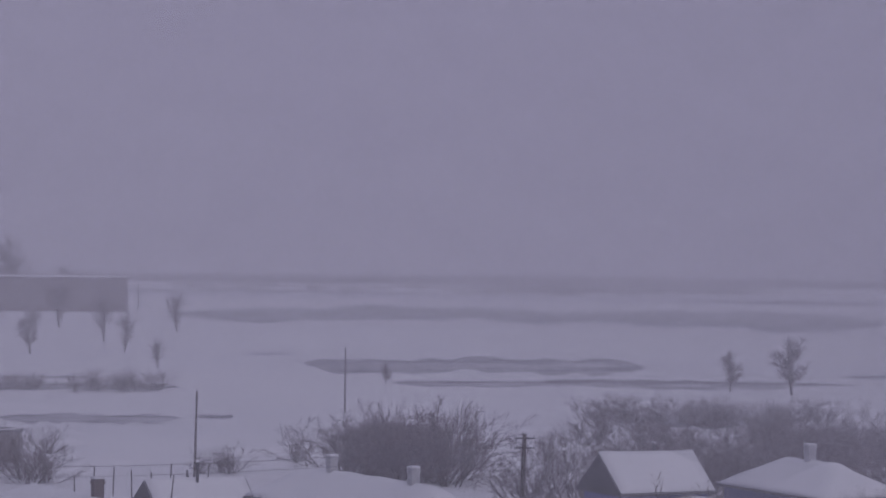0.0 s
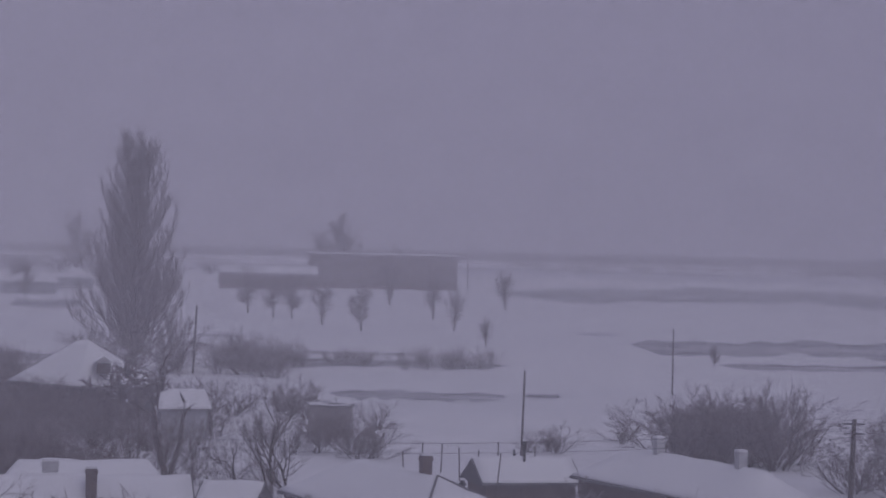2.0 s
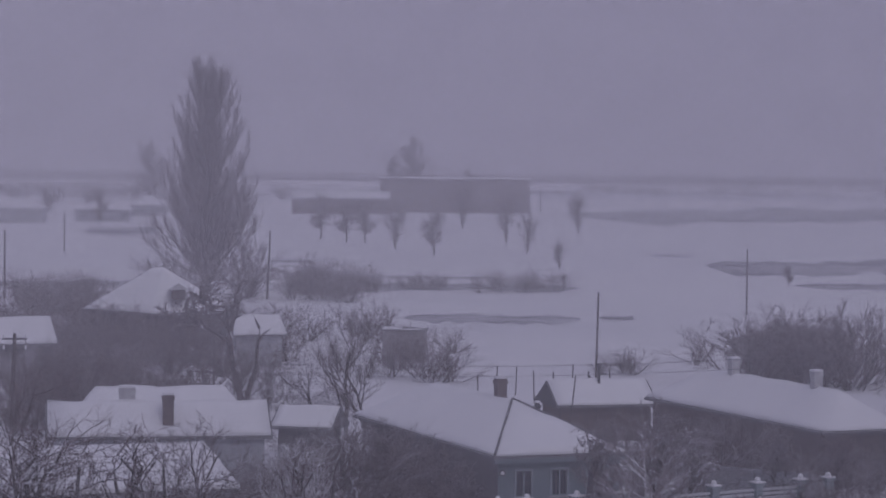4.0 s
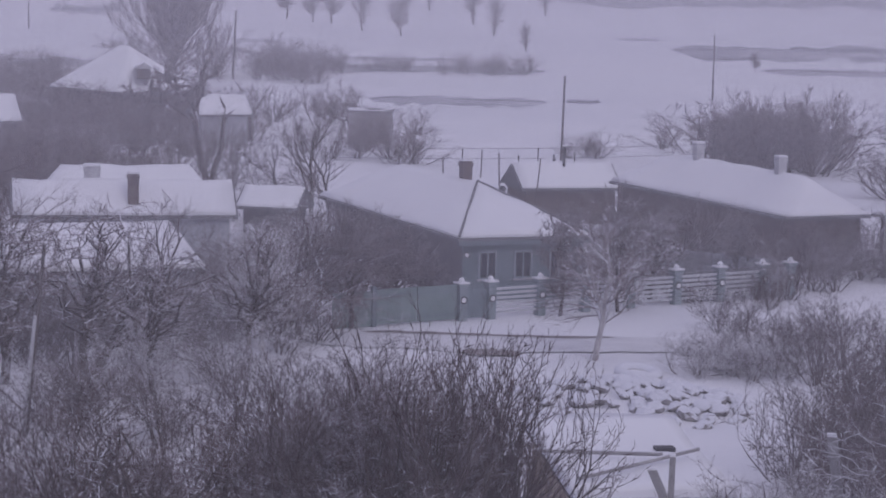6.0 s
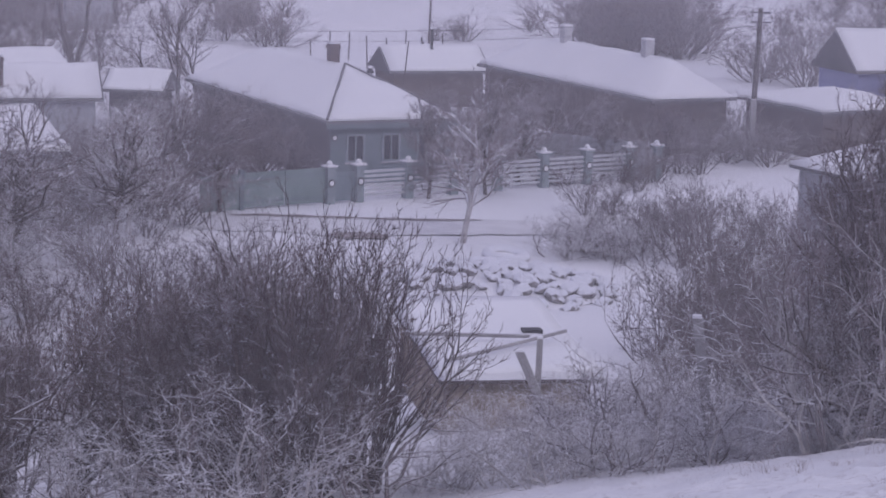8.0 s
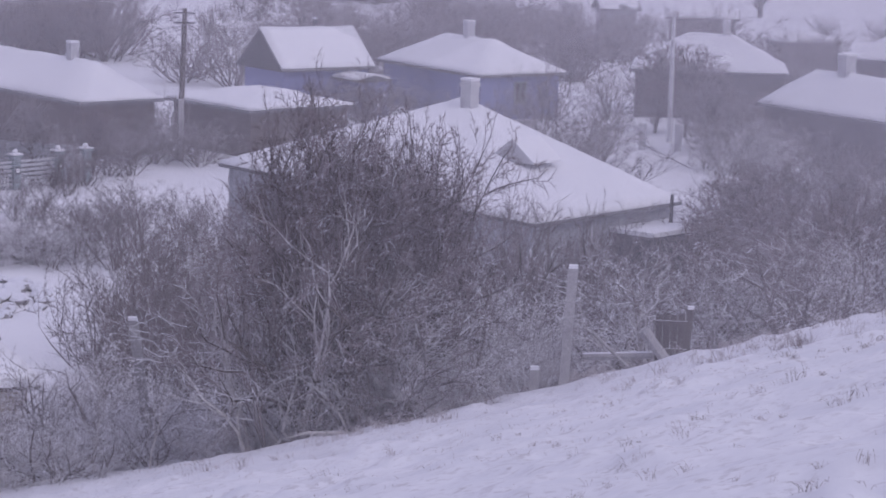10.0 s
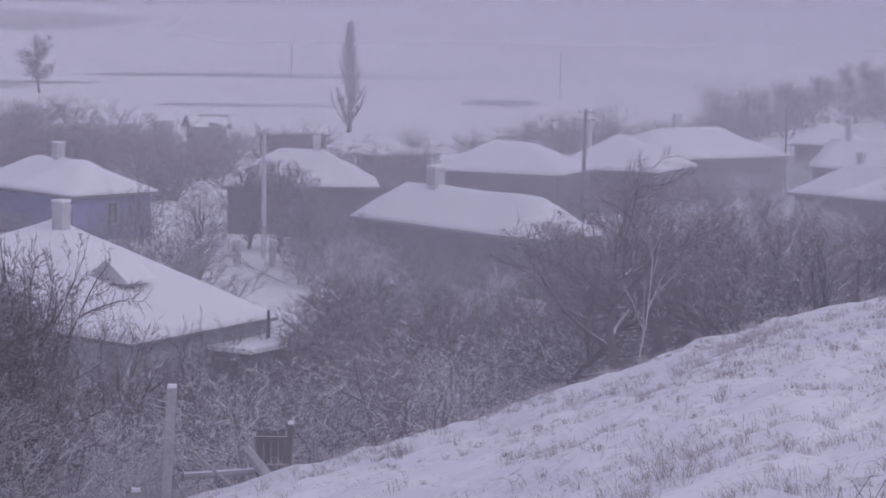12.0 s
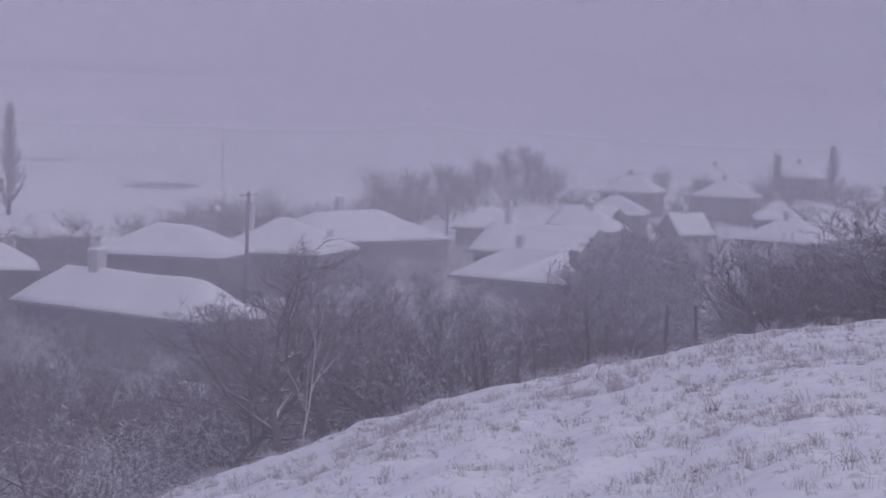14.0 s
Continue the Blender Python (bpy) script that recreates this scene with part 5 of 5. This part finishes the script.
post(19.32, 43.3, 2.05, 0.17, "tall square concrete post on the hill edge", (0.05, 0))
post(18.65, 43.6, 0.38, 0.17, "short concrete stub capped with snow")
post(22.05, 44.5, 0.9, 0.12, "wooden post beside the old gate", (0.08, 0), WOOD)
post(5.9, 57, 2.3, 0.14, "grey upright garden post", (0.02, 0))
post(6.35, 56.5, 1.9, 0.2, "thick concrete post leaning over", (-0.45, 0))
post(9.95, 47.5, 2.7, 0.19, "leaning concrete post among the brush", (-0.14, 0))
post(25.1, 62, 1.6, 0.16, "thick wooden post in the orchard", (0.0, 0), WOOD)
for k in range(7):
    post(32.2 + 1.1 * k + 0.2 * (k % 3), 53 + 0.5 * k, 0.9 + 0.12 * (k % 3), 0.07, "thin grey stake along the hill edge", (0.04 * (k % 3 - 1), 0), WOOD)
for k in range(8):
    post(0.6 + 0.42 * k, 176 + 3 * (k % 3), 2.0 + 0.3 * (k % 2), 0.09, "thin grey stake of a garden fence", (0.03 * (k % 3 - 1), 0), WOOD)


for az, d in ((19.87, 139), (20.9, 143), (21.7, 143), (18.9, 138)):
    post(az, d, 1.5, 0.42, "pale masonry gate pillar by the village lane", (0, 0), WHITEBRICK, "gate_pillar")


def water_tank():
    x, y = 77.5, 222.0
    ob = thing("water_tank", Matrix.Translation((x, y, ground_z(x, y))), "pale upright water tank beside the ruined shed", "tank")
    bm = bmesh.new()
    rod(bm, (0, 0, 0.9), (0, 0, 2.5), 0.95, 0.95, 18)
    part("drum", bm, WHITEBRICK, ob, "", False)
    for a in (0.5, 2.1, 3.7, 5.2):
        part("leg", rod(bmesh.new(), (0.7 * math.cos(a), 0.7 * math.sin(a), -0.2), (0.7 * math.cos(a), 0.7 * math.sin(a), 0.9), 0.08, 0.08, 6), WOOD, ob)
    part("snow_cap", rod(bmesh.new(), (0, 0, 2.505), (0, 0, 2.6), 0.93, 0.8, 18), ROOF_SNOW, ob)


water_tank()


def leaning_boards():
    x, y = spot(20.9, 44.2)
    ob = thing("timber_heap", Matrix.Translation((x, y, ground_z(x, y))) @ Matrix.Rotation(radians(-20.9), 4, "Z"), "snowy fallen beams beside the concrete post", "timber")
    for p, q, r in (((-0.9, 0, 0.22), (0.35, 0.1, 0.28), 0.07), ((0.15, -0.1, 0.75), (0.75, -0.2, 0.0), 0.1), ((-0.75, -0.2, 0.7), (0.1, -0.3, -0.05), 0.03)):
        part("beam", rod(bmesh.new(), p, q, r, r, 8), CONCRETE, ob)


leaning_boards()


def old_gate():
    x, y = spot(21.75, 44.4)
    ob = thing("garden_gate", Matrix.Translation((x, y, ground_z(x, y))) @ Matrix.Rotation(radians(-22), 4, "Z"), "old dark board gate standing ajar in the snow", "gate")
    for k in range(4):
        part("board", boxed(-0.3 + 0.13 * k, 0, 0, -0.18 + 0.13 * k, 0.03, 0.85 + 0.03 * (k % 2)), WOOD, ob)
    part("rail", boxed(-0.32, -0.04, 0.65, 0.26, -0.002, 0.74), WOOD, ob)
    part("rail", boxed(-0.32, -0.04, 0.15, 0.26, -0.002, 0.24), WOOD, ob)


old_gate()


def wire(p, q, sag, r=0.012, group="overhead wires"):
    p, q = Vector(p), Vector(q)
    bm = bmesh.new()
    pts = [p.lerp(q, k / 14) - Vector((0, 0, sag * 4 * (k / 14) * (1 - k / 14))) for k in range(15)]
    for a, b in zip(pts, pts[1:]):
        rod(bm, a, b, r, r, 3)
    ob = part("overhead_wire", bm, IRON)
    tagged(ob, "thin dark overhead wire sagging between poles", "wire", group)


bx, by = spot(10.5, 133)
ex, ey = spot(21.5, 147)
wire((bx + 0.2, by, 7.5), (bx - 40, by - 6, 7.0), 0.7)
wire((bx, by, 7.0), (bx - 40, by - 6, 6.5), 0.7)
wire((bx + 0.2, by, 7.5), (bx + 14, by + 60, 7.2), 0.8)


# ---- lane fence ----
def lane_fence():
    p0, p1 = Vector((2.1, 113.1, 0)), Vector((18.2, 123.0, 0))
    m = Matrix.Translation((p0.x, p0.y, ground_z(p0.x, p0.y))) @ Matrix.Rotation(math.atan2(p1.y - p0.y, p1.x - p0.x), 4, "Z")
    ob = thing("garden_fence", m, "teal lane fence with ornate posts and pale slats", "fence")
    xs = (0.0, 1.55, 4.25, 6.75, 9.3, 12.0, 14.6, 17.2, 18.9)
    for k, x in enumerate(xs):
        bm = boxed(x - 0.2, -0.2, -0.3, x + 0.2, 0.2, 1.55)
        box(bm, x - 0.26, -0.26, 1.552, x + 0.26, 0.26, 1.68)
        p = part("post", bm, POSTPAINT, ob, "faded teal post with a white roundel")
        bm = bmesh.new()
        bmesh.ops.create_uvsphere(bm, u_segments=10, v_segments=6, radius=0.14, matrix=Matrix.Translation((x, 0, 1.82)))
        box(bm, x - 0.28, -0.28, 1.684, x + 0.28, 0.28, 1.75)
        part("snow_cap", bm, ROOF_SNOW, p, "", True)
        part("roundel", rod(bmesh.new(), (x, -0.2, 0.95), (x, -0.235, 0.95), 0.12, 0.12, 10), WHITEPAINT, p)
        part("roundel_ring", rod(bmesh.new(), (x, -0.198, 0.95), (x, -0.22, 0.95), 0.19, 0.19, 10), IRON, p)
    for a, b in zip(xs[1:-1], xs[2:-1]):
        for k in range(6):
            part("slat", boxed(a + 0.21, -0.03, 0.24 + 0.21 * k, b - 0.21, 0.03, 0.35 + 0.21 * k), PALESLAT, ob)
    part("wicket", boxed(0.22, -0.03, 0.1, 1.33, 0.03, 1.4), TEAL, ob, "faded green wicket gate")
    part("end_panel", boxed(17.42, -0.03, 0.0, 18.68, 0.03, 1.5), PALEWALL, ob)
    g = thing("yard_gate", m, "faded green sheet-metal gate beside the lane", "gate")
    for x0, x1 in ((-2.3, -0.25), (-4.4, -2.35)):
        leaf = part("gate_leaf", boxed(x0, -0.03, 0.1, x1, 0.03, 1.65), GREEN, g)
        for z in (0.3, 1.35):
            part("gate_rail", boxed(x0 + 0.05, -0.055, z, x1 - 0.05, -0.033, z + 0.08), TEAL, leaf)
    part("gate_post", boxed(-4.65, -0.1, -0.2, -4.45, 0.1, 1.8), TEAL, g)
    part("gate_panel", boxed(-6.6, -0.03, 0.05, -4.67, 0.03, 1.6), GREEN, g)
    b = thing("board_fence", Matrix.Translation((6.2, 119.6, ground_z(6.2, 119.6))), "grey board fence behind the lane fence", "fence")
    q0, q1 = Vector((3.6, 9.6, 0)), Vector((11.4, 4.2, 0))
    for k in range(46):
        c = q0.lerp(q1, k / 45)
        part("board", boxed(c.x - 0.13, c.y - 0.02, -0.2, c.x + 0.13, c.y + 0.02, 1.7 + 0.04 * math.sin(k * 2.1)), PALEWALL, b)


POSTPAINT = two_tone("faded_post_paint", (0.19, 0.23, 0.245), (0.3, 0.345, 0.36), 1.5, 12)
PALESLAT = two_tone("pale_slat_paint", (0.4, 0.42, 0.44), (0.58, 0.59, 0.61), 2, 15, snow=0.3)
lane_fence()


# ---- lane, bare turf and wheel tracks ----
def patch(name, label, az0, az1, d0, d1, material, seed, lift=0.03, ragged=0.5, category="turf"):
    """A low, ragged-edged sheet lying on the snow between two bearings and distances."""
    n, m = 70, 5
    verts, faces = [], []
    for i in range(n + 1):
        u = i / n
        a = az0 + (az1 - az0) * u
        taper = min(1, 9 * u, 9 * (1 - u)) ** 0.6
        mid, half = (d0 + d1) / 2, (d1 - d0) / 2 * taper
        mid += (d1 - d0) * 0.2 * noise.noise((u * 4, seed, 0))
        lo = mid - half * (1 - ragged * 0.5 + ragged * noise.noise((u * 14, seed, 5)))
        hi = mid + half * (1 - ragged * 0.5 + ragged * noise.noise((u * 14, seed, 9)))
        for j in range(m + 1):
            x, y = spot(a, lo + (hi - lo) * j / m)
            verts.append((x, y, ground_z(x, y) + lift))
    for i in range(n):
        for j in range(m):
            k = i * (m + 1) + j
            faces.append((k, k + m + 1, k + m + 2, k + 1))
    ob = raw(name, verts, faces, material)
    if ob.data.polygons[0].normal.z < 0:
        ob.data.flip_normals()
    tagged(ob, label, category, kind="structure")


for az0, az1, d0, d1 in ((-1.1, 2.9, 259, 277), (3.3, 4.1, 266, 275), (5.6, 13.3, 372, 440), (7.6, 16.5, 338, 360), (2.4, 19.0, 640, 900), (-3.6, 2.9, 322, 342), (-3.5, 1.0, 352, 362), (-4.1, -3.1, 400, 418),
                         (12.6, 15.7, 262, 284), (25.9, 27.6, 305, 330), (11.0, 18.0, 352, 366), (17.5, 26.0, 378, 392), (4.4, 5.4, 440, 456), (-10.8, -6.0, 318, 345), (-8.2, -6.6, 520, 600), (19.0, 24.0, 300, 310)):
    patch("bare_turf", "dark wind-bared turf showing through thin snow", az0, az1, d0, d1, BARE, az0 + d0)
for az0, az1, d0, d1 in ((-4, 9, 1180, 1330), (15, 24, 1000, 1130)):
    patch("far_field", "faint dark field stripe in the haze", az0, az1, d0, d1, BARE, az0 + d0, ragged=0.9, category="field")
MUD = two_tone("frozen_mud", (0.16, 0.14, 0.14), (0.34, 0.31, 0.31), 0.8, 6)
TRACK = snow_material("trodden_snow", (0.6, 0.6, 0.63), (0.78, 0.78, 0.8), 0.8, 0.04)
patch("lane", "trodden snowy lane before the fence", -2.5, 6.5, 104.6, 109.2, TRACK, 3.3, 0.05, 0.2, "lane")
patch("wheel_track", "dark wheel rut in the lane", -1.2, 4.6, 108.5, 109.3, MUD, 4.4, 0.07, 0.5, "track")
patch("mud_puddle", "brown frozen puddle beside the lane", 1.1, 2.4, 103.2, 105.2, MUD, 5.5, 0.08, 0.5, "puddle")


# ---- rubble heap, small shed and far farm ----
def rubble():
    rnd = random.Random(8)
    c = Vector((8.0, 92.5, ground_z(8.0, 92.5)))
    ob = thing("stone_heap", Matrix.Translation(c), "heap of rough stones buried in snow", "stones")
    bm = bmesh.new()
    for i in range(25):
        for j in range(25):
            u, v = i / 12 - 1, j / 12 - 1
            h = 0.55 * max(0, 1 - u * u - v * v) + 0.12 * noise.noise((u * 5, v * 5, 0))
            bm.verts.new((u * 4.6, v * 5.2, h * 1.2 - 0.14))
    bm.verts.ensure_lookup_table()
    for i in range(24):
        for j in range(24):
            k = i * 25 + j
            bm.faces.new([bm.verts[q] for q in (k, k + 25, k + 26, k + 1)])
    part("snow_mound", bm, SNOW, ob, "", True)
    shapes = []
    for s in range(6):
        bm = bmesh.new()
        bmesh.ops.create_icosphere(bm, subdivisions=2, radius=1.0)
        for v in bm.verts:
            v.co *= 1 + 0.35 * noise.noise(v.co * 1.3 + Vector((s * 7, 0, 0)))
            v.co.z *= 0.72
        me = bpy.data.meshes.new("stone")
        bm.to_mesh(me)
        bm.free()
        me.materials.append(STONE)
        shapes.append(me)
    for k in range(230):
        u, v = rnd.uniform(-1, 1), rnd.uniform(-1, 1)
        if u * u + v * v > 1:
            continue
        h = 0.55 * max(0, 1 - u * u - v * v)
        st = new("stone", rnd.choice(shapes))
        st.parent = ob
        r = rnd.uniform(0.2, 0.46)
        st.matrix_basis = Matrix.Translation((u * 4.4, v * 5.0, h * 1.2 + 0.02)) @ Euler((rnd.uniform(-0.4, 0.4), rnd.uniform(-0.4, 0.4), rnd.uniform(0, 6))).to_matrix().to_4x4() @ Matrix.Diagonal((r, r * rnd.uniform(0.6, 1), r * 0.8, 1))


rubble()


def tyre():
    x, y = 8.8, 98.6
    ob = thing("tyre", pose(x, y, ground_z(x, y) + 0.22, 6, 4, 0), "old lorry tyre lying in the snow by the lane", "tyre")
    bm = bmesh.new()
    R, r = 0.72, 0.24
    rings = [[bm.verts.new(((R + r * math.cos(b)) * math.cos(a), (R + r * math.cos(b)) * math.sin(a), r * 1.05 * math.sin(b))) for b in (2 * math.pi * j / 10 for j in range(10))]
             for a in (2 * math.pi * i / 28 for i in range(28))]
    for i in range(28):
        for j in range(10):
            bm.faces.new((rings[i][j], rings[(i + 1) % 28][j], rings[(i + 1) % 28][(j + 1) % 10], rings[i][(j + 1) % 10]))
    part("tread", bm, STONE, ob, "", True)
    part("snow_fill", rod(bmesh.new(), (0, 0, -0.15), (0, 0, 0.02), 0.62, 0.6, 20), ROOF_SNOW, ob)


tyre()


def garden_shed():
    p = Vector((*spot(3.75, 60.0), 0))
    z = ground_z(p.x + 1.5, p.y + 0.5) - 0.1
    ob = thing("garden_shed", Matrix.Translation((p.x, p.y, z)) @ Matrix.Rotation(0.12, 4, "Z"), "low beige shed with a thick snowy roof", "shed")
    part("wall", boxed(0.15, 0.2, -0.3, 3.7, 0.4, 1.3), BEIGE, ob)
    part("wall", boxed(0.15, 6.9, -0.3, 3.7, 7.1, 1.7), BEIGE, ob)
    part("wall", boxed(0.15, 0.402, -0.3, 0.35, 6.898, 1.4), BEIGE, ob)
    part("wall", boxed(3.5, 0.402, -0.3, 3.7, 6.898, 1.4), BEIGE, ob)
    sl = Matrix.Identity(4)
    sl[2][1] = 0.055
    part("roof", box(bmesh.new(), -0.1, -0.15, 1.32, 3.95, 7.4, 1.42, sl), WOOD, ob)
    bm = box(bmesh.new(), -0.05, -0.1, 1.424, 3.9, 7.35, 1.62, sl)
    part("snow_cover", rough_snow(bm, 0.12, 9, 2), ROOF_SNOW, ob, "thick snow on the shed roof", True)
    part("roof_hatch", boxed(2.7, 3.4, 1.7, 3.2, 3.8, 1.9), IRON, ob, "dark iron roof hatch")
    for q in (((0.2, 0.6, 1.75), (3.6, 2.6, 2.05)), ((-0.5, 3.0, 1.95), (2.6, 2.2, 2.0))):
        b = thing("loose_pipe", ob.matrix_world.copy(), "long snowy pipe lying across the shed roof", "pipe")
        part("pipe_body", rod(bmesh.new(), *q, 0.06, 0.06, 8), CONCRETE, b)


BEIGE = two_tone("beige_render", (0.2, 0.17, 0.14), (0.34, 0.29, 0.24), 1.2, 10)
garden_shed()


def mesh_fence():
    ob = thing("mesh_fence", Matrix.Identity(4), "sagging chain-link fence on the hill edge", "fence")
    for i, (a0, a1) in enumerate(((4.0, 5.8), (5.8, 7.8), (16.6, 18.4), (18.4, 19.3))):
        d = 45.5 if i < 2 else 44.0
        p, q = Vector((*spot(a0, d), 0)), Vector((*spot(a1, d), 0))
        n = int((q - p).length / 0.09)
        h = 1.0
        bm = bmesh.new()
        for k in range(-12, n):
            for s in (0, 1):
                u0, u1 = (k, k + 12) if s == 0 else (k + 12, k)
                z0, z1 = 0.0, h
                if min(u0, u1) < 0 or max(u0, u1) > n:
                    continue
                a, b = p.lerp(q, u0 / n), p.lerp(q, u1 / n)
                rod(bm, (a.x, a.y, ground_z(a.x, a.y) + z0), (b.x, b.y, ground_z(b.x, b.y) + z1), 0.006, 0.006, 3)
        part("mesh_panel", bm, CONCRETE, ob)


mesh_fence()


def far_farm():
    x, y = spot(1.75, 770)
    house("long hazy farm barn across the field", (x, y), (-1, -0.02), 46, 14, 10.2, 0.5, BROWNWALL, hips=(0, 0), windows=0, name="barn", snow=0.05)
    x, y = spot(-1.4, 740)
    house("low dark farm wing beside the barn", (x, y), (-1, -0.03), 29, 10, 4.4, 2.0, BROWNWALL, hips=(0, 0), windows=0, name="barn", snow=0.3)
    for az, d, L, e in ((-9.1, 620, 16, 5.0), (-7.2, 640, 14, 4.0), (-6.4, 700, 10, 4.0), (-10.6, 760, 14, 5.5)):
        x, y = spot(az, d)
        house("hazy far farmhouse with a white roof", (x, y), (-1, -0.05), L, 10, e * 0.7, 2.5, PALEWALL, hips=(1, 1), windows=0, name="farmhouse")


far_farm()


# ---- dry grass on the hill ----
def grass(name, label, count, az, dist, hgt, seed, spread=0.12, blades=7, lean=0.35):
    rnd = random.Random(seed)
    verts, faces = [], []
    made = tries = 0
    while made < count and tries < count * 20:
        tries += 1
        a, d = rnd.uniform(*az), dist[0] + (dist[1] - dist[0]) * rnd.random() ** 0.7
        x, y = spot(a, d)
        if noise.noise((x * 0.35, y * 0.35, seed)) + 0.5 * noise.noise((x * 1.5, y * 1.5, seed)) < rnd.uniform(-0.3, 0.35):
            continue
        if d > float(np.interp(a, EDGE_AZ, EDGE_D)) + 1.5:
            continue
        made += 1
        for b in range(rnd.randrange(2, blades + 1)):
            px, py = x + rnd.gauss(0, spread), y + rnd.gauss(0, spread)
            h = rnd.uniform(*hgt)
            w = 0.0018 + 0.00006 * d
            la, ll = rnd.uniform(0, 6.28), rnd.uniform(0, lean) * h
            z = ground_z(px, py) - 0.03
            tx, ty = px + ll * math.cos(la) - 0.15 * h, py + ll * math.sin(la)
            mx, my = px + (tx - px) * 0.35, py + (ty - py) * 0.35
            sx, sy = math.cos(radians(a)) * w, -math.sin(radians(a)) * w
            k = len(verts)
            verts += [(px - sx, py - sy, z), (px + sx, py + sy, z), (px, py + w * 1.5, z), (mx - sx * 0.8, my - sy * 0.8, z + h * 0.6), (mx + sx * 0.8, my + sy * 0.8, z + h * 0.6), (mx, my + w, z + h * 0.6), (tx, ty, z + h)]
            faces += [(k, k + 1, k + 4, k + 3), (k + 1, k + 2, k + 5, k + 4), (k + 2, k, k + 3, k + 5), (k + 3, k + 4, k + 6), (k + 4, k + 5, k + 6), (k + 5, k + 3, k + 6)]
    ob = raw(name, verts, faces, STRAW)
    tagged(ob, label, "grass", kind="stuff")


def tufts(name, label, count, az, dist, hgt, stems, seed, material, thick=1.0, droop=0.5):
    """Clumps of stems that fan out, bend over and carry small heads, gathered in patches."""
    rnd = random.Random(seed)
    tubes, made, tries = [], 0, 0
    while made < count and tries < count * 30:
        tries += 1
        a, d = rnd.uniform(*az), rnd.uniform(*dist)
        x, y = spot(a, d)
        if d > float(np.interp(a, EDGE_AZ, EDGE_D)) + 1.0 or noise.noise((x * 0.5, y * 0.5, seed)) < rnd.uniform(-0.15, 0.4):
            continue
        made += 1
        size = rnd.uniform(*hgt)
        for k in range(rnd.randint(stems // 3, stems)):
            f, h = rnd.uniform(0, 6.283), size * rnd.uniform(0.5, 1.1)
            px, py = x + rnd.gauss(0, size * 0.3), y + rnd.gauss(0, size * 0.3)
            out, bend = h * rnd.uniform(0.1, 0.8), rnd.uniform(0, droop)
            b = Vector((px, py, ground_z(px, py) - 0.02))
            dirn = Vector((math.cos(f) - 0.35, math.sin(f), 0))
            pts = [b, b + dirn * out * 0.35 + Vector((0, 0, h * 0.5)), b + dirn * out * 0.8 + Vector((0, 0, h * (0.9 - 0.2 * bend))), b + dirn * out * (1.1 + bend * 0.5) + Vector((0, 0, h * (1.0 - 0.6 * bend)))]
            r = (0.0016 + 0.00007 * d) * thick * rnd.uniform(0.7, 1.2)
            tubes.append((pts, [r, r, r * 1.25, r], 3))
    ob = new(name, tube_mesh(name, tubes, material))
    tagged(ob, label, "grass", kind="stuff")


WEED = two_tone("dead_weed", (0.19, 0.16, 0.155), (0.38, 0.33, 0.32), 1, 9, bump=0, snow=0.35)
grass("dry_grass", "sparse dry grass poking through hillside snow", 1100, (8, 46), (9, 46), (0.03, 0.09), 3, 0.1, 5, 1.2)
tufts("grass_tuft", "drooping tufts of dry grass in the snow", 430, (9, 46), (10, 50), (0.04, 0.16), 14, 12, STRAW, 0.6, 0.9)
tufts("thick_grass", "thick drooping grass half buried in snow", 2300, (27, 46), (10.5, 50), (0.05, 0.17), 13, 31, STRAW, 0.55, 0.8)
tufts("weed_clump", "dark weed clumps with seed heads in snow", 170, (24, 46), (11, 48), (0.07, 0.2), 18, 5, WEED, 0.6, 1.0)
tufts("tall_dry_grass", "ragged dry grass along the hill edge", 520, (11, 46), (38, 58), (0.1, 0.32), 18, 4, STRAW, 0.9, 1.1)
tufts("arching_grass", "long arching grass stems near the hilltop", 9, (31, 38), (11.5, 13.5), (0.3, 0.42), 12, 6, WEED, 1.0, 1.3)
